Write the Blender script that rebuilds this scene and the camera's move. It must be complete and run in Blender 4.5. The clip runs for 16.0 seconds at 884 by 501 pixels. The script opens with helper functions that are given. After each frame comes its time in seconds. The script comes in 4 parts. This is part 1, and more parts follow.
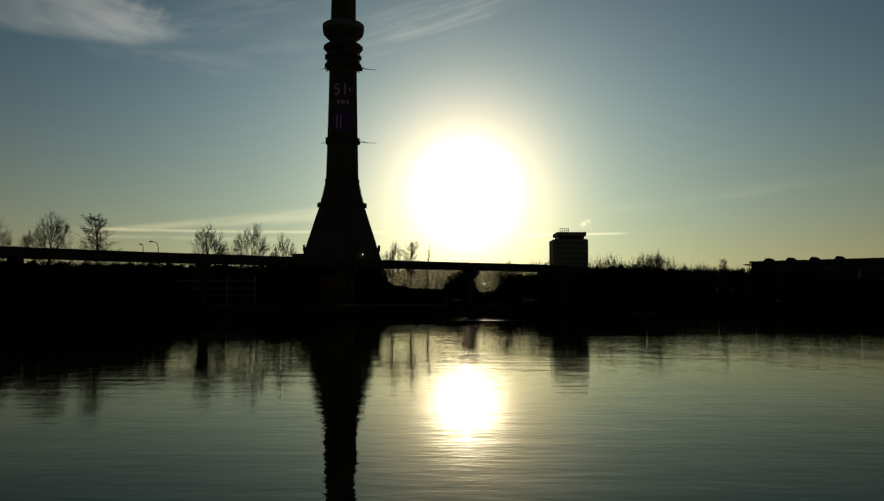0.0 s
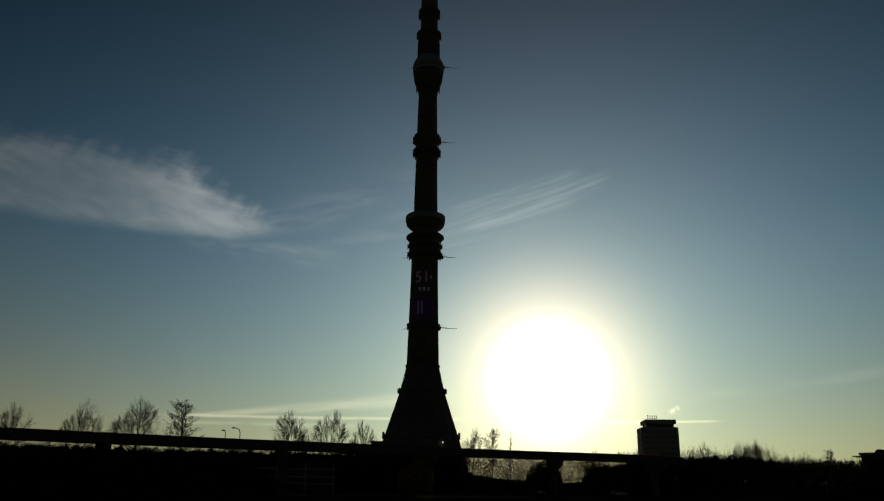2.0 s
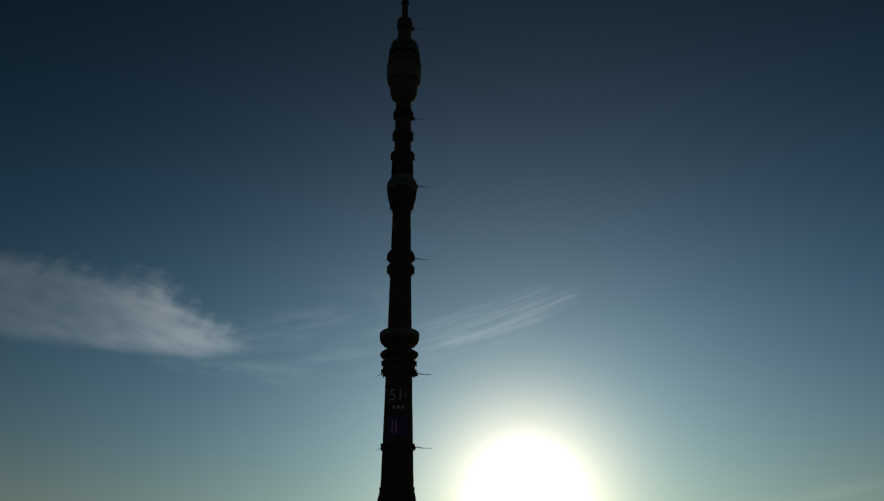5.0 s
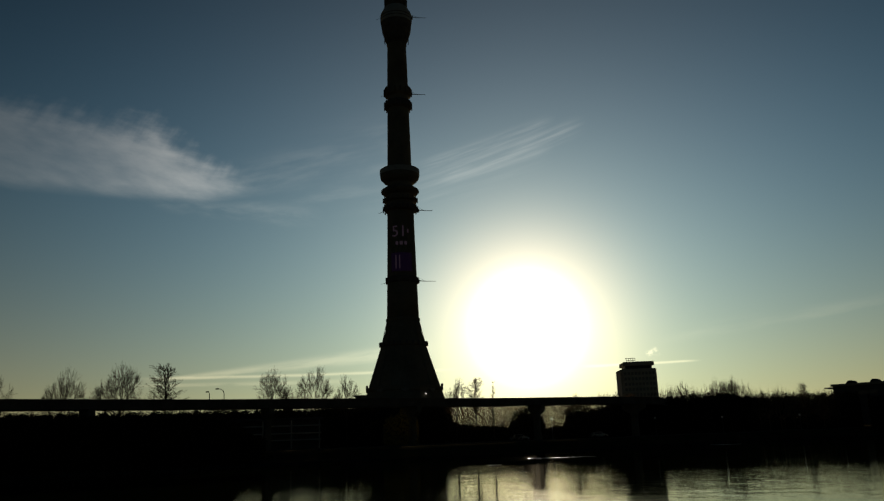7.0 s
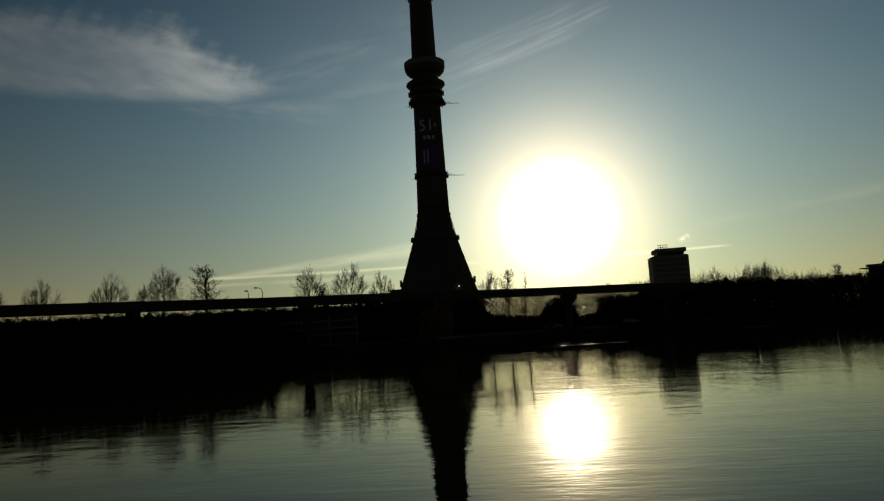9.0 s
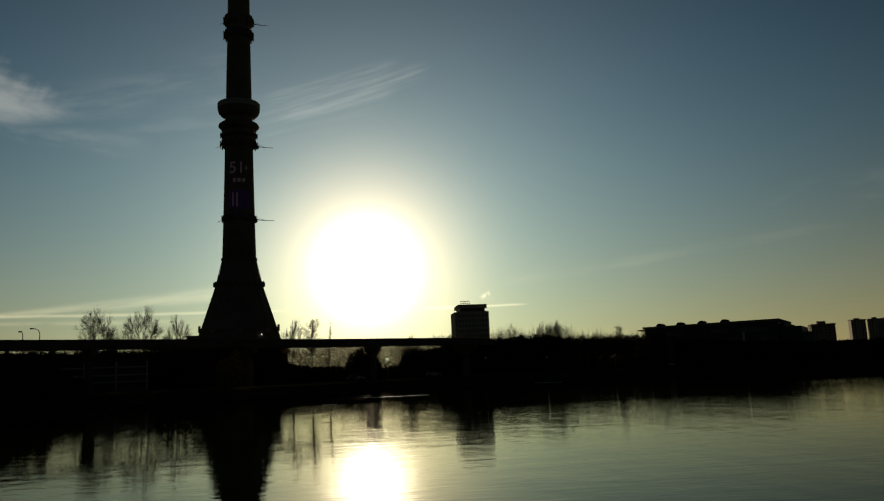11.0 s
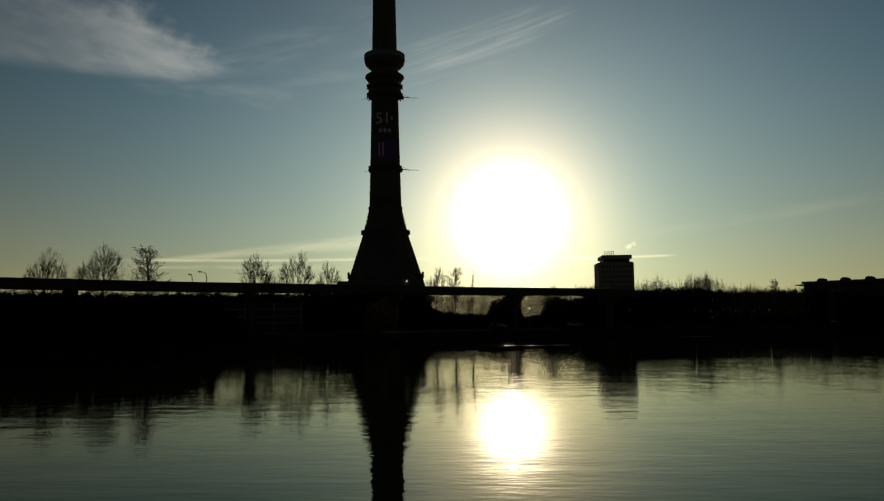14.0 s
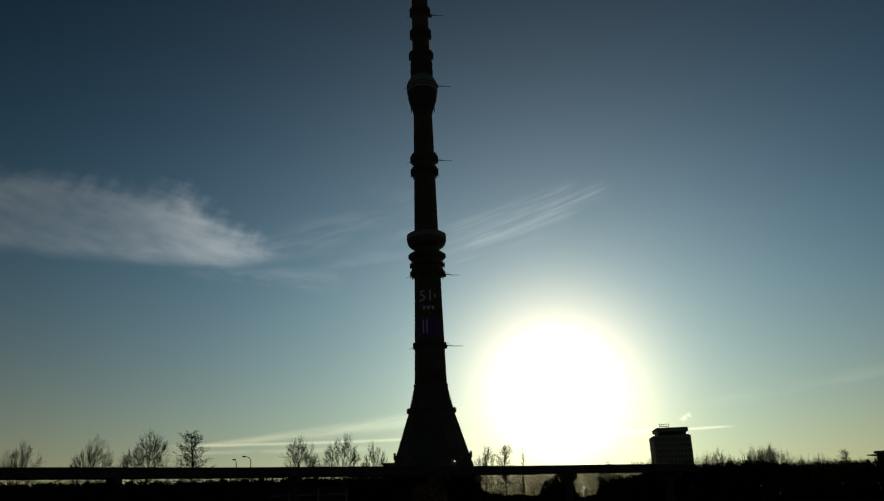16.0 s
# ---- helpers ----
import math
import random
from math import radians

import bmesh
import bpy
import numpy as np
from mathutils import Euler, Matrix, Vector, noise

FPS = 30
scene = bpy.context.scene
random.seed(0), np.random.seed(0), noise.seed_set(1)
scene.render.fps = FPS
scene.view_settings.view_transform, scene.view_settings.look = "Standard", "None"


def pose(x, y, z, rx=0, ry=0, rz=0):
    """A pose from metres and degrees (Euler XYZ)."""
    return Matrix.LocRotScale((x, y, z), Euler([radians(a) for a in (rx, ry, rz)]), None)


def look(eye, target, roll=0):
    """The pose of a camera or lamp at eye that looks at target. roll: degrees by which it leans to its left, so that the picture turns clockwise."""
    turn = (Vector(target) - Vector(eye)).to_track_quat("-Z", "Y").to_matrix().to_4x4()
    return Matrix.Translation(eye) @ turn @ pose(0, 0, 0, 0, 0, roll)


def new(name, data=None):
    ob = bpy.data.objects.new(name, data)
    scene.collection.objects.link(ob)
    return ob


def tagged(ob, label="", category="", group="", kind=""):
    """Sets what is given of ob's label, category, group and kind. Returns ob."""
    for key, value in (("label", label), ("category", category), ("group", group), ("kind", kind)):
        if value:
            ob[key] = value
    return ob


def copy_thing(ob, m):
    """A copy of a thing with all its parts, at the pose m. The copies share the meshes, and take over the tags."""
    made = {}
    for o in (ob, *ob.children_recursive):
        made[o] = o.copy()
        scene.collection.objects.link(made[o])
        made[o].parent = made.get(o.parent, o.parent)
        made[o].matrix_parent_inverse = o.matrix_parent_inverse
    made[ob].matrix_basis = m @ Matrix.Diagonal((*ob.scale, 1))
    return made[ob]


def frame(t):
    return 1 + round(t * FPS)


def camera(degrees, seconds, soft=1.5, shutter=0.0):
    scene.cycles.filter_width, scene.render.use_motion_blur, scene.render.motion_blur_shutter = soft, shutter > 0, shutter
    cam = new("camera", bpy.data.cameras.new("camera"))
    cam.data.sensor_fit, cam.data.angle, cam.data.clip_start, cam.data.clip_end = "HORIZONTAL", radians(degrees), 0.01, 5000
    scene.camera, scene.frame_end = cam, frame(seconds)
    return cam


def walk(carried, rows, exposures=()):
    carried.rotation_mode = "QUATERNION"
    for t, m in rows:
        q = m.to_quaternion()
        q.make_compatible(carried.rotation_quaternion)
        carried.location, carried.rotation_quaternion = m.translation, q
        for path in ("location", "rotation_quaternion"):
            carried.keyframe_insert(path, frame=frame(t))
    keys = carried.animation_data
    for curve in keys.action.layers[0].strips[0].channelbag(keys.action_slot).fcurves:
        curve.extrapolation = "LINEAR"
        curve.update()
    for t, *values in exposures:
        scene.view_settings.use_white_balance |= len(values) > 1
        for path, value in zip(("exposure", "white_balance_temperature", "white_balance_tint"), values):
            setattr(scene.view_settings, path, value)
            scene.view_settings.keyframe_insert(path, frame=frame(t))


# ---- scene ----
cam = camera(58.94, 16.0, soft=1.25)
PATH = [
    (0.00, pose(0, 0, 3.0, 93.58, 0.01, -0.00)),
    (0.50, pose(0, 0, 3.0, 96.09, -0.23, 2.33)),
    (1.00, pose(0, 0, 3.0, 99.36, -0.55, 3.83)),
    (1.50, pose(0, 0, 3.0, 103.31, -0.72, 4.97)),
    (2.00, pose(0, 0, 3.0, 107.05, -0.69, 5.80)),
    (2.50, pose(0, 0, 3.0, 110.69, -0.19, 6.36)),
    (3.00, pose(0, 0, 3.0, 113.85, 0.37, 6.77)),
    (3.20, pose(0, 0, 3.0, 114.85, 0.55, 6.85)),
    (4.25, pose(0, 0, 3.0, 116.70, 0.55, 5.35)),
    (5.30, pose(0, 0, 3.0, 114.06, 0.47, 3.88)),
    (5.50, pose(0, 0, 3.0, 112.72, 0.57, 3.75)),
    (6.00, pose(0, 0, 3.0, 109.77, 1.21, 3.97)),
    (6.50, pose(0, 0, 3.0, 106.68, 1.85, 4.40)),
    (7.00, pose(0, 0, 3.0, 103.59, 2.00, 4.75)),
    (7.50, pose(0, 0, 3.0, 101.08, 2.31, 5.02)),
    (8.00, pose(0, 0, 3.0, 98.84, 3.33, 6.28)),
    (8.20, pose(0, 0, 3.0, 97.71, 3.86, 7.46)),
    (9.25, pose(0, 0, 3.0, 95.90, 3.30, 6.90)),
    (10.30, pose(0, 0, 3.0, 97.11, 2.44, 0.67)),
    (10.50, pose(0, 0, 3.0, 97.45, 2.35, -0.68)),
    (11.00, pose(0, 0, 3.0, 98.91, 2.44, -7.01)),
    (11.30, pose(0, 0, 3.0, 99.50, 2.12, -14.95)),
    (11.50, pose(0, 0, 3.0, 99.47, 2.10, -20.91)),
    (12.00, pose(0, 0, 3.0, 98.88, 1.66, -29.67)),
    (12.50, pose(0, 0, 3.0, 97.58, 1.67, -21.91)),
    (13.00, pose(0, 0, 3.0, 96.28, 1.71, -7.44)),
    (13.50, pose(0, 0, 3.0, 95.59, 1.18, 0.83)),
    (14.00, pose(0, 0, 3.0, 95.48, 0.75, 3.26)),
    (14.50, pose(0, 0, 3.0, 96.96, 1.21, 4.96)),
    (15.00, pose(0, 0, 3.0, 99.43, 2.29, 6.00)),
    (15.50, pose(0, 0, 3.0, 102.94, 2.43, 6.38)),
    (16.00, pose(0, 0, 3.0, 108.37, 1.95, 6.80)),
]
EXPOSURES = [
    (0.0, -0.04, 7400, 13),
    (1.0, -0.07, 7250, 13),
    (2.0, -0.02, 6800, 12),
    (3.2, -0.17, 6150, 10),
    (5.3, -0.17, 6150, 10),
    (6.5, 0.05, 6750, 13),
    (8.0, 0.00, 7200, 13),
    (10.5, -0.12, 7250, 13),
    (11.0, -0.06, 7150, 12),
    (12.0, 0.14, 6700, 9),
    (13.0, -0.04, 7200, 12),
    (14.0, -0.05, 7350, 13),
    (15.0, 0.02, 7050, 12),
    (16.0, 0.12, 6600, 11),
]
walk(cam, PATH, EXPOSURES)

# ---- world, sun ----
SUN_AZ, SUN_EL = 1.78, 7.75


def bearing(az, el):
    """The direction at az degrees to the right of north and el degrees up."""
    a, e = radians(az), radians(el)
    return Vector((math.sin(a) * math.cos(e), math.cos(a) * math.cos(e), math.sin(e)))


def at(az, dist, z=0.0):
    """The place at az degrees, dist metres off, at height z."""
    return Vector((dist * math.sin(radians(az)), dist * math.cos(radians(az)), z))


world = bpy.data.worlds.new("sky")
scene.world = world
world.use_nodes = True
wt = world.node_tree
wt.nodes.clear()


def wm(op, a, b=None, c=None):
    n = wt.nodes.new("ShaderNodeMath")
    n.operation = op
    for i, v in enumerate((a, b, c)):
        if v is None:
            continue
        if isinstance(v, (int, float)):
            n.inputs[i].default_value = v
        else:
            wt.links.new(v, n.inputs[i])
    return n.outputs[0]


def wsmooth(lo, hi, v):
    n = wt.nodes.new("ShaderNodeMapRange")
    n.interpolation_type = "SMOOTHSTEP"
    n.inputs["From Min"].default_value, n.inputs["From Max"].default_value = lo, hi
    wt.links.new(v, n.inputs["Value"])
    return n.outputs["Result"]


def wcolor(value, color):
    n = wt.nodes.new("ShaderNodeVectorMath")
    n.operation = "SCALE"
    n.inputs[0].default_value = color
    wt.links.new(value, n.inputs["Scale"])
    return n.outputs[0]


def wadd(a, b):
    n = wt.nodes.new("ShaderNodeVectorMath")
    n.operation = "ADD"
    wt.links.new(a, n.inputs[0])
    wt.links.new(b, n.inputs[1])
    return n.outputs[0]


def wnoise(u, v, su, sv, detail=5, rough=0.55, seed=0.0):
    comb = wt.nodes.new("ShaderNodeCombineXYZ")
    wt.links.new(wm("MULTIPLY", u, su), comb.inputs[0])
    wt.links.new(wm("MULTIPLY", v, sv), comb.inputs[1])
    comb.inputs[2].default_value = seed
    n = wt.nodes.new("ShaderNodeTexNoise")
    n.inputs["Scale"].default_value = 1.0
    n.inputs["Detail"].default_value = detail
    n.inputs["Roughness"].default_value = rough
    wt.links.new(comb.outputs[0], n.inputs["Vector"])
    return n.outputs["Fac"]


def build_sky():
    sky = wt.nodes.new("ShaderNodeTexSky")
    sky.sky_type = "NISHITA"
    sky.sun_disc = False
    sky.sun_elevation, sky.sun_rotation = radians(SUN_EL), radians(SUN_AZ)
    sky.air_density, sky.dust_density, sky.ozone_density = 1.0, 0.25, 2.0
    coord = wt.nodes.new("ShaderNodeTexCoord")
    unit = wt.nodes.new("ShaderNodeVectorMath")
    unit.operation = "NORMALIZE"
    wt.links.new(coord.outputs["Generated"], unit.inputs[0])
    sep = wt.nodes.new("ShaderNodeSeparateXYZ")
    wt.links.new(unit.outputs[0], sep.inputs[0])
    x, y, z = sep.outputs
    az = wm("MULTIPLY", wm("ARCTAN2", x, y), 180 / math.pi)
    el = wm("MULTIPLY", wm("ARCSINE", z), 180 / math.pi)
    dot = wt.nodes.new("ShaderNodeVectorMath")
    dot.operation = "DOT_PRODUCT"
    wt.links.new(unit.outputs[0], dot.inputs[0])
    dot.inputs[1].default_value = bearing(SUN_AZ, SUN_EL)
    off = wm("MULTIPLY", wm("ARCCOSINE", wm("MINIMUM", dot.outputs["Value"], 0.9999999)), 180 / math.pi)
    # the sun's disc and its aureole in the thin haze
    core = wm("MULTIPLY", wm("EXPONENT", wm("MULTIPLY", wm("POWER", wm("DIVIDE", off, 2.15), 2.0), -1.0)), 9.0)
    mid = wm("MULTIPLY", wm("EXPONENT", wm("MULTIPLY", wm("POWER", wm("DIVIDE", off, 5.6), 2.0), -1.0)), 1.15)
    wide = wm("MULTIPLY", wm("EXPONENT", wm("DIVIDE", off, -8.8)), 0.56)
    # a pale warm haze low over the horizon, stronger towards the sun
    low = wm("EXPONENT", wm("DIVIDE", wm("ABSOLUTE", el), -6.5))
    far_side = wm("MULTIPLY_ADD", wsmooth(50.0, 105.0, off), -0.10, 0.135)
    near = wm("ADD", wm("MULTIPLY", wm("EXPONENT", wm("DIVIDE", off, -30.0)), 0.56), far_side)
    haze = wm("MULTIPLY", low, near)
    scaled = wt.nodes.new("ShaderNodeVectorMath")
    scaled.operation = "MULTIPLY"
    wt.links.new(sky.outputs[0], scaled.inputs[0])
    scaled.inputs[1].default_value = SKY_TINT
    # forward scattering: the clear sky darkens away from the sun
    fall = wm("MULTIPLY_ADD", wm("EXPONENT", wm("MULTIPLY", wm("POWER", wm("DIVIDE", off, 42.0), 2.0), -1.0)), 0.66, 0.10)
    fall = wm("MULTIPLY", fall, wm("SUBTRACT", 1.0, wm("MULTIPLY", wsmooth(12.0, 42.0, el), 0.54)))
    fall = wm("MULTIPLY", fall, wm("SUBTRACT", 1.0, wm("MULTIPLY", low, 0.78)))
    dim = wt.nodes.new("ShaderNodeVectorMath")
    dim.operation = "SCALE"
    wt.links.new(scaled.outputs[0], dim.inputs[0])
    wt.links.new(fall, dim.inputs["Scale"])
    total = dim.outputs[0]
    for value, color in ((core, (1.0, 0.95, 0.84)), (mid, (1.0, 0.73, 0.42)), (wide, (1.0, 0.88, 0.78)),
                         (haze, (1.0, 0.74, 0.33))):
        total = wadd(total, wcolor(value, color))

    # clouds: each is a soft wedge along a line of bearings, broken up by stretched noise
    def streak(a0, e0, a1, e1, w0, w1, noise_scale, seed, lo=0.35, hi=0.75, fray=0.0):
        length = math.hypot(a1 - a0, e1 - e0)
        ca, sa = (a1 - a0) / length, (e1 - e0) / length
        da, de = wm("SUBTRACT", az, a0), wm("SUBTRACT", el, e0)
        u = wm("ADD", wm("MULTIPLY", da, ca), wm("MULTIPLY", de, sa))
        v = wm("SUBTRACT", wm("MULTIPLY", de, ca), wm("MULTIPLY", da, sa))
        n = wnoise(u, v, noise_scale[0], noise_scale[1], seed=seed)
        vv = wm("ADD", v, wm("MULTIPLY", wm("SUBTRACT", n, 0.5), fray))
        width = wm("MAXIMUM", wm("ADD", wm("MULTIPLY", u, (w1 - w0) / length), w0), 0.02)
        across = wm("EXPONENT", wm("MULTIPLY", wm("POWER", wm("DIVIDE", wm("ABSOLUTE", vv), width), 2.5), -1.0))
        ends = wm("MULTIPLY", wsmooth(-0.12 * length, 0.1 * length, u), wm("SUBTRACT", 1.0, wsmooth(0.86 * length, 1.06 * length, u)))
        return wm("MULTIPLY", wm("MULTIPLY", across, ends), wsmooth(lo, hi, n))

    # the one dense bank: a crisp lower edge, a feathered top that falls to a frayed tip
    def bank():
        turn = radians(58)
        fu = wm("ADD", wm("MULTIPLY", az, math.cos(turn)), wm("MULTIPLY", el, math.sin(turn)))
        fv = wm("SUBTRACT", wm("MULTIPLY", el, math.cos(turn)), wm("MULTIPLY", az, math.sin(turn)))
        barbs = wnoise(fu, fv, 0.32, 1.0, 3, 0.5, 21.0)
        drift = wnoise(wm("MULTIPLY_ADD", el, 0.6, az), el, 0.16, 0.5, 5, 0.6, 22.0)
        fine = wnoise(wm("MULTIPLY_ADD", el, -0.8, az), wm("MULTIPLY_ADD", az, 0.35, el), 0.35, 1.0, 4, 0.5, 23.0)
        floor_el = wm("MULTIPLY_ADD", wm("MAXIMUM", wm("ADD", az, 22.0), 0.0), 0.17, 17.15)
        top_el = wm("MINIMUM", 22.3, wm("MULTIPLY_ADD", az, -0.52, 9.1))
        above = wm("ADD", wm("SUBTRACT", el, floor_el), wm("MULTIPLY", wm("SUBTRACT", drift, 0.5), 0.8))
        below = wm("ADD", wm("SUBTRACT", top_el, el), wm("MULTIPLY", wm("SUBTRACT", wm("MULTIPLY_ADD", barbs, 0.6, wm("MULTIPLY", drift, 0.9)), 0.72), 3.4))
        body = wm("MULTIPLY", wsmooth(-0.45, 0.75, above), wsmooth(-0.5, 1.9, below))
        swell = wm("EXPONENT", wm("MULTIPLY", wm("POWER", wm("DIVIDE", wm("ADD", az, 22.0), 6.0), 2.0), -1.0))
        body = wm("MULTIPLY", body, wm("MULTIPLY_ADD", swell, 0.72, 0.26))
        body = wm("MULTIPLY", body, wm("SUBTRACT", 1.0, wsmooth(-20.5, -15.2, wm("ADD", az, wm("MULTIPLY", wm("SUBTRACT", barbs, 0.5), 4.0)))))
        body = wm("MULTIPLY", body, wsmooth(-62.0, -45.0, az))
        grain = wm("MULTIPLY_ADD", wsmooth(0.25, 0.75, fine), 0.30, wm("MULTIPLY_ADD", wsmooth(0.25, 0.75, drift), 0.34, 0.44))
        return wm("MULTIPLY", body, grain)

    total = wadd(total, wcolor(wm("MULTIPLY", bank(), 0.25), (1.0, 0.95, 0.85)))
    for args, color, gain in CLOUDS(streak):
        total = wadd(total, wcolor(wm("MULTIPLY", args, gain), color))
    bg = wt.nodes.new("ShaderNodeBackground")
    out = wt.nodes.new("ShaderNodeOutputWorld")
    wt.links.new(total, bg.inputs["Color"])
    bg.inputs["Strength"].default_value = 1.0
    wt.links.new(bg.outputs[0], out.inputs["Surface"])


SKY_TINT = (0.0165, 0.057, 0.069)


def CLOUDS(streak):
    white, warm = (1.0, 0.97, 0.86), (1.0, 0.86, 0.55)
    return (
        (streak(-24.5, 16.7, -13.5, 16.3, 0.35, 0.75, (0.3, 1.0), 15.0, 0.30, 0.75, 0.9), white, 0.055),
        (streak(-20.5, 18.6, -6.5, 21.6, 0.9, 2.2, (0.16, 0.9), 3.0, 0.36, 0.8, 1.6), white, 0.060),
        (streak(-19.0, 17.2, -7.0, 18.6, 0.7, 1.5, (0.2, 0.9), 16.0, 0.40, 0.8, 1.4), white, 0.040),
        (streak(-5.0, 19.9, 4.6, 22.5, 0.55, 0.42, (0.12, 2.0), 4.0, 0.34, 0.72, 0.7), white, 0.10),
        (streak(-4.0, 19.0, 6.8, 22.1, 0.65, 0.50, (0.12, 2.0), 5.0, 0.34, 0.72, 0.8), white, 0.10),
        (streak(-6.0, 18.4, 4.2, 20.9, 1.5, 1.1, (0.10, 1.5), 6.0, 0.32, 0.8, 0.8), white, 0.075),
        (streak(-24, 4.62, -5.5, 6.55, 0.12, 0.55, (0.2, 1.4), 7.0, 0.2, 0.6, 0.4), warm, 0.17),
        (streak(-24, 4.72, -4.0, 4.92, 0.10, 0.10, (0.3, 2.0), 8.0, 0.15, 0.5, 0.15), warm, 0.22),
        (streak(-25, 4.25, -11, 4.32, 0.10, 0.16, (0.3, 2.0), 9.0, 0.25, 0.6, 0.2), warm, 0.10),
        (streak(6.0, 4.72, 13.4, 4.70, 0.11, 0.06, (0.3, 2.0), 10.0, 0.1, 0.4, 0.1), warm, 0.30),
        (streak(10.05, 5.3, 10.85, 5.62, 0.17, 0.2, (1.7, 2.2), 11.4, 0.38, 0.62, 0.7), warm, 0.7),
        (streak(12, 6.6, 35.5, 8.5, 0.5, 0.35, (0.15, 0.9), 12.0, 0.35, 0.75, 0.6), warm, 0.045),
        (streak(31, 10.2, 45, 11.9, 1.0, 1.3, (0.2, 0.6), 13.0, 0.42, 0.8, 1.2), white, 0.030),
    )


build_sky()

sun = new("sun", bpy.data.lights.new("sun", "SUN"))
sun.data.energy, sun.data.angle, sun.data.color = 3.2, radians(0.53), (1.0, 0.87, 0.68)
sun.matrix_world = look(bearing(SUN_AZ, SUN_EL) * 1000, (0, 0, 0))


# ---- materials ----
def material(name, color, rough=0.8, scale=0.5, amount=0.35, bump=0.0, bump_scale=4.0, metal=0.0, second=None):
    """A surface with two scales of variation in tone, and fine relief."""
    m = bpy.data.materials.new(name)
    m.use_nodes = True
    t = m.node_tree
    b = t.nodes["Principled BSDF"]
    co = t.nodes.new("ShaderNodeTexCoord")
    n1, n2 = t.nodes.new("ShaderNodeTexNoise"), t.nodes.new("ShaderNodeTexNoise")
    n1.inputs["Scale"].default_value, n2.inputs["Scale"].default_value = scale, scale * 9
    n1.inputs["Detail"].default_value = n2.inputs["Detail"].default_value = 4
    for n in (n1, n2):
        t.links.new(co.outputs["Object"], n.inputs["Vector"])
    mix = t.nodes.new("ShaderNodeMath")
    mix.operation = "MULTIPLY_ADD"
    t.links.new(n2.outputs["Fac"], mix.inputs[0])
    mix.inputs[1].default_value = 0.4
    t.links.new(n1.outputs["Fac"], mix.inputs[2])
    ramp = t.nodes.new("ShaderNodeValToRGB")
    dark = tuple(c * (1 - amount) for c in color)
    light = second or tuple(min(1, c * (1 + amount)) for c in color)
    ramp.color_ramp.elements[0].position, ramp.color_ramp.elements[1].position = 0.45, 0.95
    ramp.color_ramp.elements[0].color, ramp.color_ramp.elements[1].color = (*dark, 1), (*light, 1)
    t.links.new(mix.outputs[0], ramp.inputs[0])
    t.links.new(ramp.outputs[0], b.inputs["Base Color"])
    b.inputs["Roughness"].default_value, b.inputs["Metallic"].default_value = rough, metal
    b.inputs["Specular IOR Level"].default_value = 0.0 if rough > 0.7 else 0.5
    if bump:
        n3, bp = t.nodes.new("ShaderNodeTexNoise"), t.nodes.new("ShaderNodeBump")
        n3.inputs["Scale"].default_value, n3.inputs["Detail"].default_value = bump_scale, 5
        t.links.new(co.outputs["Object"], n3.inputs["Vector"])
        t.links.new(n3.outputs["Fac"], bp.inputs["Height"])
        bp.inputs["Strength"].default_value, bp.inputs["Distance"].default_value = 1.0, bump
        t.links.new(bp.outputs[0], b.inputs["Normal"])
    return m


def glass_material(name, color, rough=0.08):
    m = material(name, color, rough, 0.3, 0.3)
    m.node_tree.nodes["Principled BSDF"].inputs["IOR"].default_value = 1.5
    return m


def glow_material(name, color, strength):
    m = bpy.data.materials.new(name)
    m.use_nodes = True
    b = m.node_tree.nodes["Principled BSDF"]
    b.inputs["Base Color"].default_value = (0.02, 0.02, 0.02, 1)
    b.inputs["Emission Color"].default_value = (*color, 1)
    b.inputs["Emission Strength"].default_value = strength
    return m


